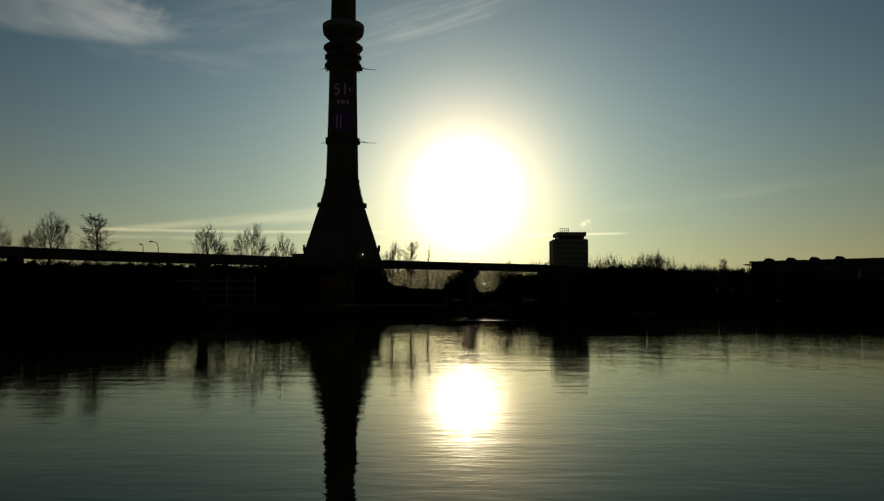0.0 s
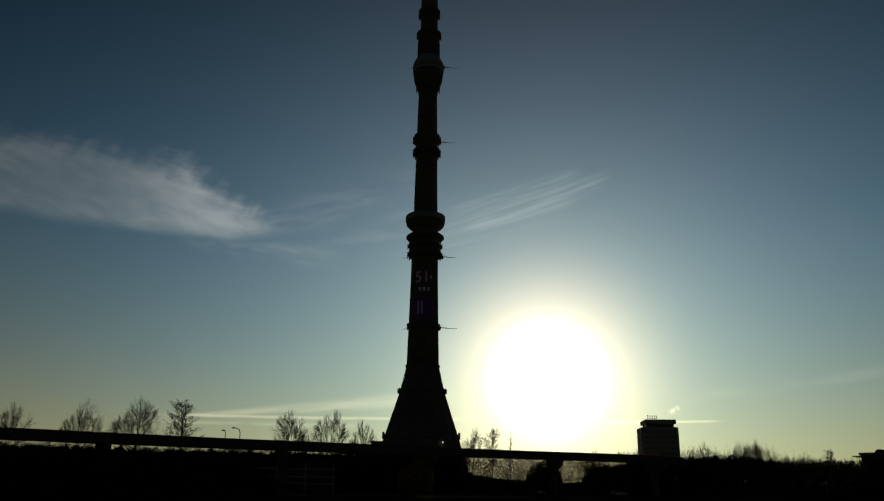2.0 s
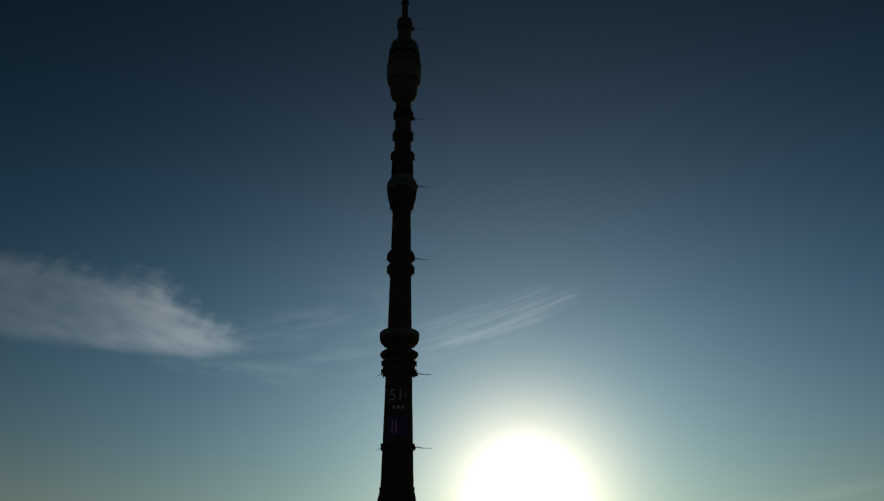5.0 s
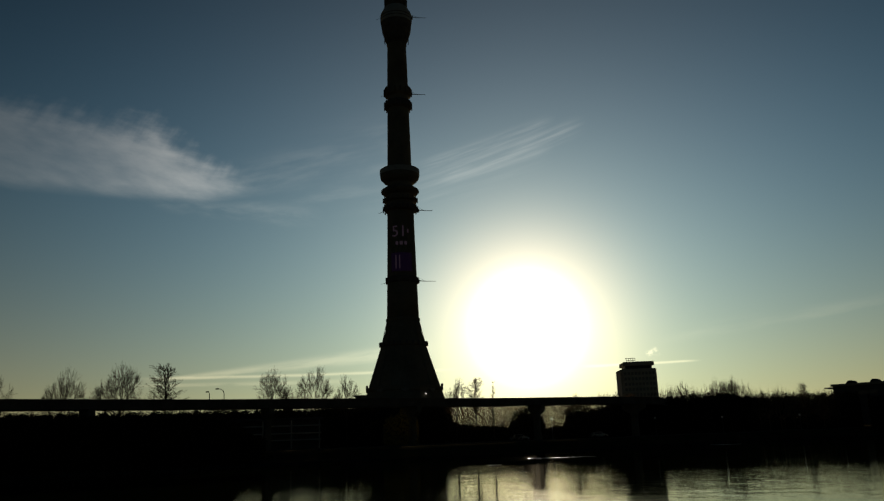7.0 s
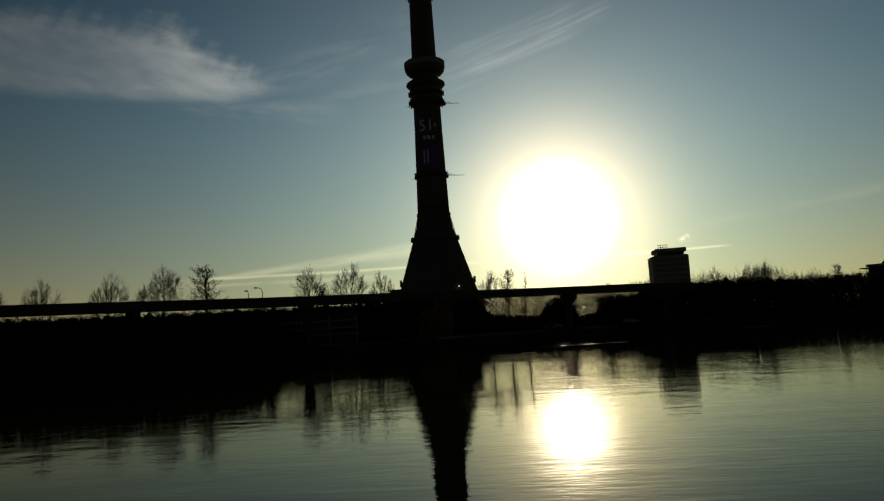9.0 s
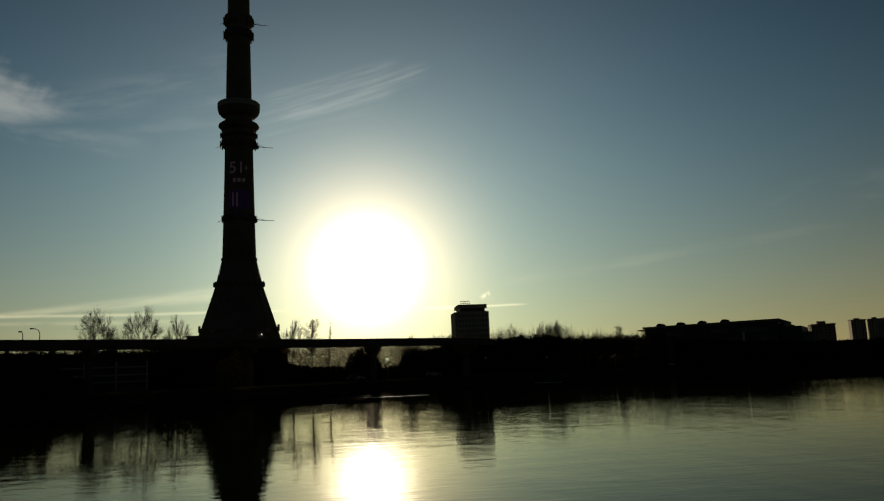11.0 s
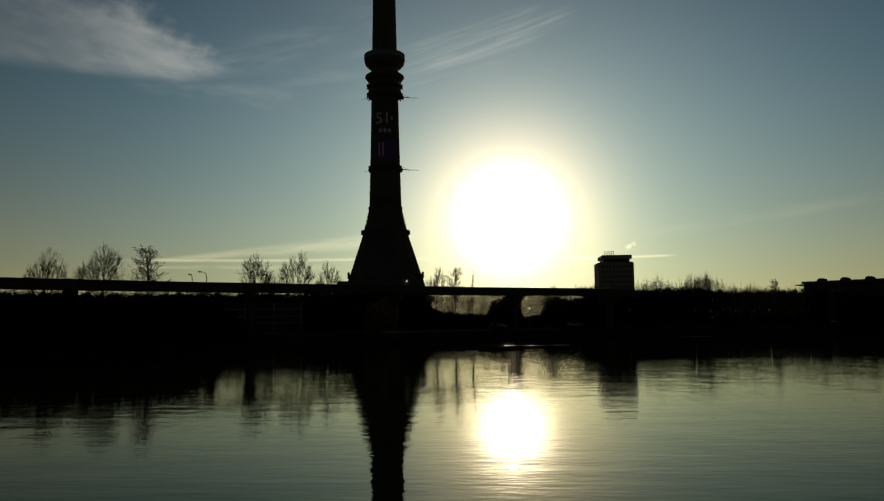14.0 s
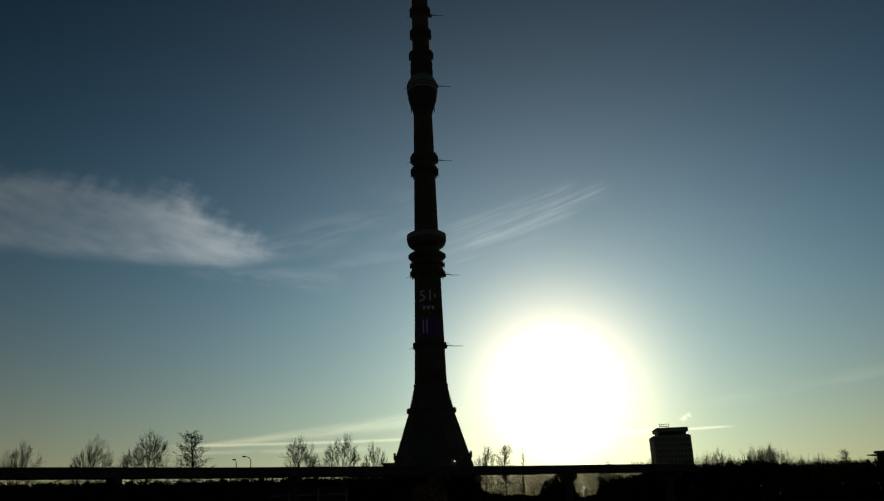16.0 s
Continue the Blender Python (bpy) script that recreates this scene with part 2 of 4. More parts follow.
def water_material():
    m = bpy.data.materials.new("pond_water")
    m.use_nodes = True
    t = m.node_tree
    t.nodes.remove(t.nodes["Principled BSDF"])
    murk, gloss, facing, mix = (t.nodes.new("ShaderNode" + n) for n in ("BsdfDiffuse", "BsdfGlossy", "Fresnel", "MixShader"))
    murk.inputs["Color"].default_value = (0.004, 0.007, 0.003, 1)
    gloss.inputs["Color"].default_value = (0.98, 0.95, 0.80, 1)
    gloss.inputs["Roughness"].default_value = 0.015
    facing.inputs["IOR"].default_value = 1.19
    t.links.new(facing.outputs[0], mix.inputs[0])
    t.links.new(murk.outputs[0], mix.inputs[1])
    t.links.new(gloss.outputs[0], mix.inputs[2])
    t.links.new(mix.outputs[0], t.nodes["Material Output"].inputs["Surface"])
    co = t.nodes.new("ShaderNodeTexCoord")

    def waves(sx, sy, detail, rough):
        mp, n = t.nodes.new("ShaderNodeMapping"), t.nodes.new("ShaderNodeTexNoise")
        mp.inputs["Scale"].default_value = (sx, sy, 1)
        mp.inputs["Rotation"].default_value = (0, 0, 0.12)
        t.links.new(co.outputs["Object"], mp.inputs["Vector"])
        t.links.new(mp.outputs[0], n.inputs["Vector"])
        n.inputs["Scale"].default_value, n.inputs["Detail"].default_value, n.inputs["Roughness"].default_value = 1, detail, rough
        return n.outputs["Fac"]

    def mathn(op, a, bb, c=None):
        n = t.nodes.new("ShaderNodeMath")
        n.operation = op
        for i, v in enumerate((a, bb, c)):
            if v is None:
                continue
            if isinstance(v, (int, float)):
                n.inputs[i].default_value = v
            else:
                t.links.new(v, n.inputs[i])
        return n.outputs[0]

    ripple = waves(1.3, 3.8, 3, 0.5)
    swell = waves(0.22, 0.75, 2, 0.5)
    patch = mathn("POWER", waves(0.012, 0.03, 2, 0.5), 2.0)
    height = mathn("ADD", mathn("MULTIPLY", ripple, mathn("MULTIPLY_ADD", patch, 1.2, 0.2)), mathn("MULTIPLY_ADD", waves(0.40, 0.13, 2, 0.5), 1.9, mathn("MULTIPLY", swell, 0.95)))
    bp = t.nodes.new("ShaderNodeBump")
    bp.inputs["Strength"].default_value, bp.inputs["Distance"].default_value = 1.0, WAVE_HEIGHT
    t.links.new(height, bp.inputs["Height"])
    for node in (murk, gloss, facing):
        t.links.new(bp.outputs[0], node.inputs["Normal"])
    return m


WAVE_HEIGHT = 0.010
CONCRETE = material("weathered_concrete", (0.20, 0.18, 0.14), 0.9, 0.06, 0.3, 0.02, 1.5)
CONCRETE_PALE = material("pale_concrete", (0.26, 0.24, 0.20), 0.85, 0.2, 0.25, 0.01, 3)
STEEL = material("painted_steel", (0.14, 0.13, 0.12), 0.75, 0.4, 0.3)
CLADDING = material("pod_cladding", (0.22, 0.22, 0.20), 0.75, 0.3, 0.25)
SOOTY = material("sooty_concrete", (0.13, 0.12, 0.10), 0.9, 0.3, 0.3, 0.01, 3)
# facade lightened to imitate sun glare and haze over the slab and far blocks
HOTEL = material("pale_plaster_facade", (0.50, 0.46, 0.38), 0.85, 0.2, 0.15, 0.01, 2)
POD_PALE = material("pale_pod_panels", (0.40, 0.41, 0.40), 0.75, 0.3, 0.15)
DARK_GLASS = glass_material("dark_glass", (0.03, 0.035, 0.04))
WINDOW = glass_material("window_glass", (0.05, 0.06, 0.07), 0.12)
# glass colour raised so the panes fade as if behind glare
DULL_WINDOW = glass_material("curtained_window", (0.24, 0.22, 0.19), 0.2)
PANEL = material("facade_panel", (0.24, 0.22, 0.18), 0.8, 0.15, 0.2, 0.01, 2)
DARK_PANEL = material("dark_facade", (0.05, 0.05, 0.05), 0.6, 0.15, 0.3)
RIB = material("stone_rib", (0.22, 0.20, 0.17), 0.8, 0.3, 0.2)
RED_BAND = material("red_stone_band", (0.28, 0.09, 0.05), 0.8, 0.3, 0.3)
ROOFING = material("roof_felt", (0.07, 0.07, 0.07), 0.9, 0.4, 0.3)
BEAM = material("monorail_steel", (0.11, 0.10, 0.09), 0.75, 0.3, 0.35)
BARK = material("bark", (0.07, 0.055, 0.04), 0.95, 2.0, 0.4)
TWIG = material("twigs", (0.085, 0.065, 0.045), 0.95, 0.8, 0.4)
# bank shrubs: base colours lowered to stand in for shade, the second further
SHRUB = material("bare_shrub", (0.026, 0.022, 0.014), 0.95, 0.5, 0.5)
SHADED_SHRUB = material("dark_evergreen", (0.016, 0.017, 0.010), 0.95, 0.5, 0.5)
WILLOW = material("yellow_shrub", (0.16, 0.13, 0.04), 0.9, 0.5, 0.4)
GROUND = material("dry_turf", (0.035, 0.032, 0.018), 0.95, 0.05, 0.45, 0.05, 1.2, second=(0.06, 0.05, 0.028))
PATH_STONE = material("path_paving", (0.045, 0.042, 0.037), 0.5, 0.2, 0.25, 0.004, 6)
KERB = material("granite_kerb", (0.08, 0.076, 0.066), 0.8, 0.6, 0.25)
WET = material("damp_dark_stone", (0.028, 0.026, 0.022), 0.8, 0.4, 0.4, 0.01, 3)
BROWN_PANEL = material("brown_brick_panel", (0.20, 0.12, 0.07), 0.85, 0.2, 0.25)
QUAY = material("pale_quay_stone", (0.42, 0.38, 0.32), 0.8, 0.3, 0.2)
# pale glossy sheet for ice, and in place of sun glitter on ripples
GLITTER_ICE = material("wet_ice", (0.4, 0.4, 0.38), 0.35, 0.4, 0.2, 0.01, 2)
LAMP_POST = material("lamp_post_paint", (0.05, 0.05, 0.05), 0.5, 1.0, 0.3, metal=0.3)
# white colour in place of the reflection on the stair window
WINDOW_GLINT = material("opal_globe", (0.75, 0.74, 0.70), 0.2, 1.0, 0.1)
CAR_PAINT = material("white_car_paint", (0.6, 0.6, 0.58), 0.1, 1.0, 0.1)
CAR_DARK = material("dark_car_paint", (0.03, 0.03, 0.04), 0.2, 1.0, 0.1)
RUBBER = material("tyre_rubber", (0.02, 0.02, 0.02), 0.9, 2.0, 0.2)
SCREEN_TEXT = glow_material("screen_text", (0.85, 0.6, 0.9), 0.015)
SCREEN_FIELD = glow_material("screen_field", (0.35, 0.10, 0.7), 0.005)
FLOODLIGHT = glow_material("floodlight_lens", (1.0, 0.98, 0.9), 0.7)
LIT_WINDOW = glow_material("lit_window_glass", (1.0, 0.95, 0.8), 0.05)
# pale ledges and posts, whitened further to imitate flare over the shaded front
PALED_LEDGE = material("white_balcony_paint", (0.42, 0.40, 0.36), 0.75, 0.6, 0.15)


def translucent_material(name, color, share, rough=0.5):
    """A surface that lets part of the light through, as opal plastic and thin leaves do."""
    m = material(name, color, rough, 1.0, 0.25)
    t = m.node_tree
    b = t.nodes["Principled BSDF"]
    tr, mix = t.nodes.new("ShaderNodeBsdfTranslucent"), t.nodes.new("ShaderNodeMixShader")
    t.links.new(b.inputs["Base Color"].links[0].from_socket, tr.inputs["Color"])
    mix.inputs[0].default_value = share
    t.links.new(b.outputs[0], mix.inputs[1])
    t.links.new(tr.outputs[0], mix.inputs[2])
    t.links.new(mix.outputs[0], t.nodes["Material Output"].inputs["Surface"])
    return m


OPAL = translucent_material("opal_plastic", (0.8, 0.79, 0.74), 0.6, 0.25)
# brown see-through tone in place of the glare haze below the sun
HAZE_LEAF = translucent_material("dead_leaves", (0.062, 0.038, 0.018), 0.4, 0.9)
POND = water_material()


# ---- mesh helpers ----
def thing(name, place=(0, 0, 0), rz=0.0, label="", category="", group="", kind=""):
    ob = new(name)
    ob.matrix_basis = pose(*place, 0, 0, rz)
    return tagged(ob, label, category, group, kind)


def from_data(name, verts, faces, mat, parent=None, label="", smooth=False):
    me = bpy.data.meshes.new(name)
    me.from_pydata([tuple(v) for v in verts], [], faces)
    me.materials.append(mat)
    if smooth:
        me.polygons.foreach_set("use_smooth", [True] * len(me.polygons))
    me.update()
    ob = new(name, me)
    ob.parent = parent
    return tagged(ob, label)


def part(name, bm, mat, parent=None, label="", smooth=False):
    me = bpy.data.meshes.new(name)
    bm.to_mesh(me)
    bm.free()
    me.materials.append(mat)
    if smooth:
        me.polygons.foreach_set("use_smooth", [True] * len(me.polygons))
    ob = new(name, me)
    ob.parent = parent
    return tagged(ob, label)


def again(ob, place, rz=0.0, scale=(1, 1, 1)):
    """One more piece on the same mesh, under the same parent."""
    o = new(ob.name.split(".")[0], ob.data)
    o.parent = ob.parent
    o.matrix_basis = pose(*place, 0, 0, rz) @ Matrix.Diagonal((*scale, 1))
    return o


def add_box(bm, x0, x1, y0, y1, z0, z1, bevel=0.0):
    vs = [bm.verts.new(p) for p in ((x0, y0, z0), (x1, y0, z0), (x1, y1, z0), (x0, y1, z0),
                                    (x0, y0, z1), (x1, y0, z1), (x1, y1, z1), (x0, y1, z1))]
    fs = [bm.faces.new([vs[i] for i in q]) for q in
          ((3, 2, 1, 0), (4, 5, 6, 7), (0, 1, 5, 4), (1, 2, 6, 5), (2, 3, 7, 6), (3, 0, 4, 7))]
    if bevel:
        edges = list({e for f in fs for e in f.edges})
        bmesh.ops.bevel(bm, geom=edges, offset=bevel, segments=1, affect="EDGES")


def box(*a, bevel=0.0):
    bm = bmesh.new()
    add_box(bm, *a, bevel=bevel)
    return bm


def lathe(profile, seg=40):
    """A closed solid of revolution about z from (radius, height) pairs."""
    bm = bmesh.new()
    rings = []
    for r, z in profile:
        rings.append([bm.verts.new((r * math.cos(2 * math.pi * i / seg), r * math.sin(2 * math.pi * i / seg), z)) for i in range(seg)])
    for a, b in zip(rings, rings[1:]):
        for i in range(seg):
            j = (i + 1) % seg
            bm.faces.new((a[i], a[j], b[j], b[i]))
    bm.faces.new(rings[0][::-1])
    bm.faces.new(rings[-1])
    return bm


def tube_data(verts, faces, points, radii, seg=4):
    base = len(verts)
    n = len(points)
    for k, (p, r) in enumerate(zip(points, radii)):
        d = (points[min(k + 1, n - 1)] - points[max(k - 1, 0)]).normalized()
        a = d.cross(Vector((0.31, 0.95, 0.1)) if abs(d.y) < 0.9 else Vector((1, 0, 0))).normalized()
        b = d.cross(a)
        for i in range(seg):
            w = 2 * math.pi * i / seg
            verts.append(p + a * (r * math.cos(w)) + b * (r * math.sin(w)))
    for k in range(n - 1):
        for i in range(seg):
            j = (i + 1) % seg
            faces.append((base + k * seg + i, base + k * seg + j, base + (k + 1) * seg + j, base + (k + 1) * seg + i))
    faces.append(tuple(base + i for i in range(seg))[::-1])
    faces.append(tuple(base + (n - 1) * seg + i for i in range(seg)))


def tube(name, points, radii, mat, parent=None, seg=6, label=""):
    v, f = [], []
    tube_data(v, f, [Vector(p) for p in points], radii, seg)
    return from_data(name, v, f, mat, parent, label, smooth=seg > 5)


# ---- ground, pond ----
SHORE_AZ = [-180, -120, -90, -60, -30, -15, 0, 4, 8, 13, 18, 25, 32, 38, 45, 52, 60, 75, 90, 120, 180]
SHORE_R = [60, 60, 80, 100, 112, 121, 130, 138, 158, 186, 212, 236, 248, 240, 222, 204, 165, 108, 80, 60, 60]


def shore(az):
    return float(np.interp(az, SHORE_AZ, SHORE_R)) + 1.2 * math.sin(az * 0.9) + 0.5 * math.sin(az * 3.7 + 1)


def beyond(x, y):
    """Metres outside the pond's edge."""
    r = math.hypot(x, y)
    return max(r - shore(math.degrees(math.atan2(x, y))), 2.2 - y)


def ease(t):
    t = min(1.0, max(0.0, t))
    return t * t * (3 - 2 * t)


def ground_z(x, y):
    d = beyond(x, y)
    r = math.hypot(x, y)
    if d < 0:
        return max(-1.6, d * 0.35) - 0.02
    if y < 3 and r < 60:
        return 1.4 * ease(d / 1.0)
    return 0.35 * min(1, d / 0.5) + 1.75 * ease(d / 15) + 3.0 * ease((r - 250) / 200) + 0.25 * noise.noise(Vector((x * 0.05, y * 0.05, 0)))


def build_ground():
    radii = [0.01] + [0.6 * 1.16 ** k for k in range(1, 22)]
    radii += list(np.arange(15, 90, 6.0)) + list(np.arange(90, 300, 1.6)) + list(np.geomspace(304, 4800, 26))
    seg = 540
    verts, faces = [], []
    for r in radii:
        for i in range(seg):
            p = at(i * 360 / seg - 180, r)
            verts.append((p.x, p.y, ground_z(p.x, p.y)))
    for k in range(len(radii) - 1):
        for i in range(seg):
            j = (i + 1) % seg
            faces.append((k * seg + j, k * seg + i, (k + 1) * seg + i, (k + 1) * seg + j))
    faces.append(tuple(range(seg))[::-1])
    ob = from_data("ground", verts, faces, GROUND, smooth=True)
    tagged(ob, "dull brown dormant turf banks sloping to the pond", "ground", kind="structure")
    verts = [Vector((0, 1.5, 0))]
    n = 360
    for i in range(n):
        az = i * 360 / n - 180
        p = at(az, shore(az) + 4)
        verts.append(Vector((p.x, max(p.y, 0.8), 0)))
    ob = from_data("water", verts, [(0, 1 + (i + 1) % n, 1 + i) for i in range(n)], POND)
    tagged(ob, "calm dark pond water with fine ripples mirroring the sky", "water", kind="structure")


build_ground()


def ribbon(name, az0, az1, inner, outer, z_top, depth, mat, parent=None, step=0.5):
    """A strip of paving with thickness that follows the shore, from inner to outer metres behind it."""
    verts, faces = [], []
    n = int((az1 - az0) / step)
    for k in range(n + 1):
        az = az0 + (az1 - az0) * k / n
        for off in (inner, outer):
            p = at(az, shore(az) + off)
            z = ground_z(p.x, p.y) + z_top
            verts += [(p.x, p.y, z), (p.x, p.y, z - depth)]
    for k in range(n):
        a, b = 4 * k, 4 * k + 4
        faces += [(a, a + 2, b + 2, b), (a + 1, b + 1, b + 3, a + 3), (a, b, b + 1, a + 1), (a + 2, a + 3, b + 3, b + 2)]
    faces += [(0, 1, 3, 2), (4 * n, 4 * n + 2, 4 * n + 3, 4 * n + 1)]
    return from_data(name, verts, faces, mat, parent)


tagged(ribbon("pavement", -17.8, 26, 17.5, 21.5, 0.06, 0.3, PATH_STONE), "grey paved promenade running along the pond bank", "path", kind="structure")
tagged(ribbon("kerb", -17.8, 26, 17.1, 17.48, 0.2, 0.5, KERB), "pale granite kerb along the bank path", "kerb", kind="structure")
tagged(ribbon("quay_edge", -58, 50.5, 0.1, 0.7, 0.12, 0.9, WET), "low dark damp stone edging at the waterline", "edging", kind="structure")


def shore_wall(name, az0, az1, off, thick, z0, z1, mat):
    """A level wall with thickness that follows the shore."""
    verts, faces = [], []
    n = max(2, int((az1 - az0) / 0.25))
    for k in range(n + 1):
        az = az0 + (az1 - az0) * k / n
        for o in (off, off + thick):
            p = at(az, float(np.interp(az, SHORE_AZ, SHORE_R)) + o)
            verts += [(p.x, p.y, z1), (p.x, p.y, z0)]
    for k in range(n):
        a, b = 4 * k, 4 * k + 4
        faces += [(a, a + 2, b + 2, b), (a + 1, b + 1, b + 3, a + 3), (a, b, b + 1, a + 1), (a + 2, a + 3, b + 3, b + 2)]
    faces += [(0, 1, 3, 2), (4 * n, 4 * n + 2, 4 * n + 3, 4 * n + 1)]
    return from_data(name, verts, faces, mat)


tagged(shore_wall("quay_wall", 51.5, 66, 1.0, 1.2, -1.0, 0.93, WET), "dark damp concrete quay wall at the water", "wall", kind="structure")
tagged(shore_wall("quay_coping", 51.45, 66.05, -3.2, 5.6, 0.95, 1.15, QUAY), "pale stone coping on the quay wall", "coping", kind="structure")
tagged(shore_wall("landing_stage", 47.9, 49.1, -3.2, 1.6, -0.6, 0.25, QUAY), "short pale landing stage at the bank", "landing", kind="structure")


# ---- the broadcasting tower ----
TOWER_D, TOWER_AZ, K = 432.0, -7.32, 0.971


def th(z):
    return 3 + (z - 3) * K


def rings(profile):
    return [(r * K, th(z)) for r, z in profile]


def build_tower():
    base = at(TOWER_AZ, TOWER_D)
    tower = thing("broadcasting_tower", (base.x, base.y, 0), -TOWER_AZ,
                  "very tall tapering concrete broadcasting tower in silhouette", "tower")

    def turned(name, profile, mat, label="", seg=40, smooth=False):
        return part(name, lathe(rings(profile), seg), mat, tower, label, smooth)

    cone = turned("cone", [(27.0, 5), (24.4, 19), (22.6, 25.3), (20.2, 31.1), (16.3, 43.4), (12.5, 55.3), (10.6, 62.5), (9.2, 69.6)], CONCRETE,
                  "flaring ribbed concrete foot", 48)
    # shallow ribs running up the foot
    for i in range(16):
        w = 2 * math.pi * i / 16
        pts = [((r + 0.05) * K * math.cos(w), (r + 0.05) * K * math.sin(w), th(z)) for r, z in ((24.4, 19), (20.2, 31.1), (16.3, 43.4), (12.5, 55.3), (9.25, 69.4))]
        v, f = [], []
        tube_data(v, f, [Vector(p) for p in pts], [0.32, 0.3, 0.26, 0.22, 0.16], 4)
        o = from_data("rib", v, f, CONCRETE, cone)
    turned("shaft", [(9.2, 69.6), (8.6, 93.3), (8.0, 119.8), (7.6, 150), (7.2, 162), (6.52, 199.8), (6.17, 225.8), (5.75, 245),
                     (5.6, 288.6), (5.3, 330), (4.8, 383.7), (4.7, 398)], CONCRETE, "", 40, True)
    turned("foot_gallery", [(20.9, 29.6), (21.6, 30.0), (21.6, 31.8), (20.3, 32.2)], CONCRETE)
    turned("cone_gallery", [(12.4, 54.4), (13.6, 55.0), (13.8, 57.0), (12.2, 57.3)], CONCRETE)
    turned("upper_cone_gallery", [(9.25, 69.2), (9.75, 69.6), (9.75, 70.8), (9.1, 71.0)], CONCRETE)
    turned("low_balcony", [(8.5, 91.0), (9.5, 91.8), (9.6, 94.2), (8.5, 95.0)], STEEL)
    turned("ring_balcony", [(7.7, 134.2), (9.6, 135.0), (10.2, 136.7), (9.6, 138.1), (7.6, 138.7)], CONCRETE)
    turned("ring_balcony", [(7.6, 140.2), (10.0, 140.9), (10.15, 142.0), (7.6, 142.8)], CONCRETE)
    turned("ring_balcony", [(7.6, 144.5), (10.2, 145.4), (11.35, 146.7), (11.2, 147.6), (9.6, 148.8), (7.5, 149.5)], CONCRETE)
    big = turned("ring_balcony", [(7.5, 152.2), (9.6, 153.0), (11.2, 154.7), (11.65, 156.2), (11.7, 159.8), (11.3, 160.6), (7.2, 160.7)], CONCRETE,
                 "wide lens-shaped ring balcony with a pale rim")
    part("rim", lathe(rings([(11.75, 157.2), (11.85, 157.3), (11.85, 160.2), (11.72, 160.3)]), 48), POD_PALE, big, "pale metal rim")
    turned("hoop_bracket", [(6.5, 199.5), (8.3, 200.6), (8.5, 202.6), (7.9, 204.4), (6.5, 205.0)], STEEL)
    turned("ring_balcony", [(6.3, 207.5), (8.2, 208.8), (8.6, 211), (8.0, 213.4), (6.3, 214.2)], CONCRETE)
    turned("pod_skirt", [(5.8, 243), (7.0, 246), (8.9, 252.0), (9.6, 257.6), (5.7, 257.65)], STEEL)
    turned("lower_pod", [(9.6, 257.7), (9.75, 258.0), (9.75, 263.0), (9.3, 264.4), (7.7, 267.4), (6.9, 268.4)], POD_PALE, "grey banded metal equipment pod")
    for z in (259.4, 261.2):
        turned("band", [(9.76, z), (9.9, z + 0.1), (9.9, z + 0.5), (9.76, z + 0.6)], STEEL)
    turned("drum", [(6.9, 268.5), (6.9, 272.2), (7.3, 272.6), (7.3, 273.6), (6.9, 274.0), (6.9, 282.5), (7.8, 283.6), (7.9, 286.0), (5.6, 286.4)], STEEL)
    turned("bracket_ring", [(5.6, 297.0), (6.6, 298.4), (7.0, 300.5), (7.0, 303.0), (6.3, 303.2), (5.5, 303.6)], STEEL)
    turned("ring_balcony", [(5.4, 314.2), (6.6, 315.6), (6.9, 318), (6.5, 320.4), (5.4, 321.4)], STEEL)
    turned("upper_pod_base", [(5.4, 329.8), (8.0, 332.4), (9.4, 336.8), (9.6, 343.2), (9.6, 344.6)], CLADDING)
    pod = turned("upper_pod", [(9.6, 344.7), (11.3, 345.6), (11.8, 350), (11.9, 354.4), (11.6, 360.9), (11.2, 366), (10.9, 372.0), (9.8, 375), (9.2, 378.6), (6.6, 379.8)],
                 CLADDING, "dark rounded observation pod with stacked decks")
    for z, r in ((346.4, 11.4), (348.8, 11.7), (351.2, 11.85), (353.6, 11.92)):
        part("deck_band", lathe(rings([(r, z), (r + 0.18, z + 0.2), (r + 0.18, z + 1.0), (r, z + 1.2)]), 40), POD_PALE, pod)
    part("pod_cornice", lathe(rings([(11.75, 357.4), (12.1, 357.8), (12.0, 361.0), (11.6, 361.2)]), 40), STEEL, pod)
    part("pod_windows", lathe(rings([(11.35, 364.0), (11.42, 364.2), (11.2, 368.6), (11.05, 368.8)]), 40), DARK_GLASS, pod)
    for i in range(18):
        w = 2 * math.pi * i / 18
        r0 = 10.2 * K
        tube("whip_aerial", [(r0 * math.cos(w), r0 * math.sin(w), th(372.5)), (r0 * 1.02 * math.cos(w), r0 * 1.02 * math.sin(w), th(378 + (i * 7) % 3))],
             [0.22, 0.1], STEEL, tower, 4)
    turned("upper_collar", [(4.7, 379.8), (4.7, 392.0), (5.1, 393), (5.6, 395.4), (5.7, 397.5), (5.5, 399.5), (5.1, 401.6), (2.2, 401.8)], STEEL)
    mast = turned("antenna_mast", [(2.2, 401.9), (2.2, 447), (1.55, 449), (1.55, 484), (1.0, 486), (0.95, 516), (0.45, 518), (0.4, 552), (0.1, 556)], STEEL, "", 16)
    for z in (418, 432, 447.5, 466, 484.5):
        part("mast_platform", lathe(rings([(1.6, z), (3.0, z + 0.3), (3.0, z + 1.2), (1.6, z + 1.4)]), 16), STEEL, mast)
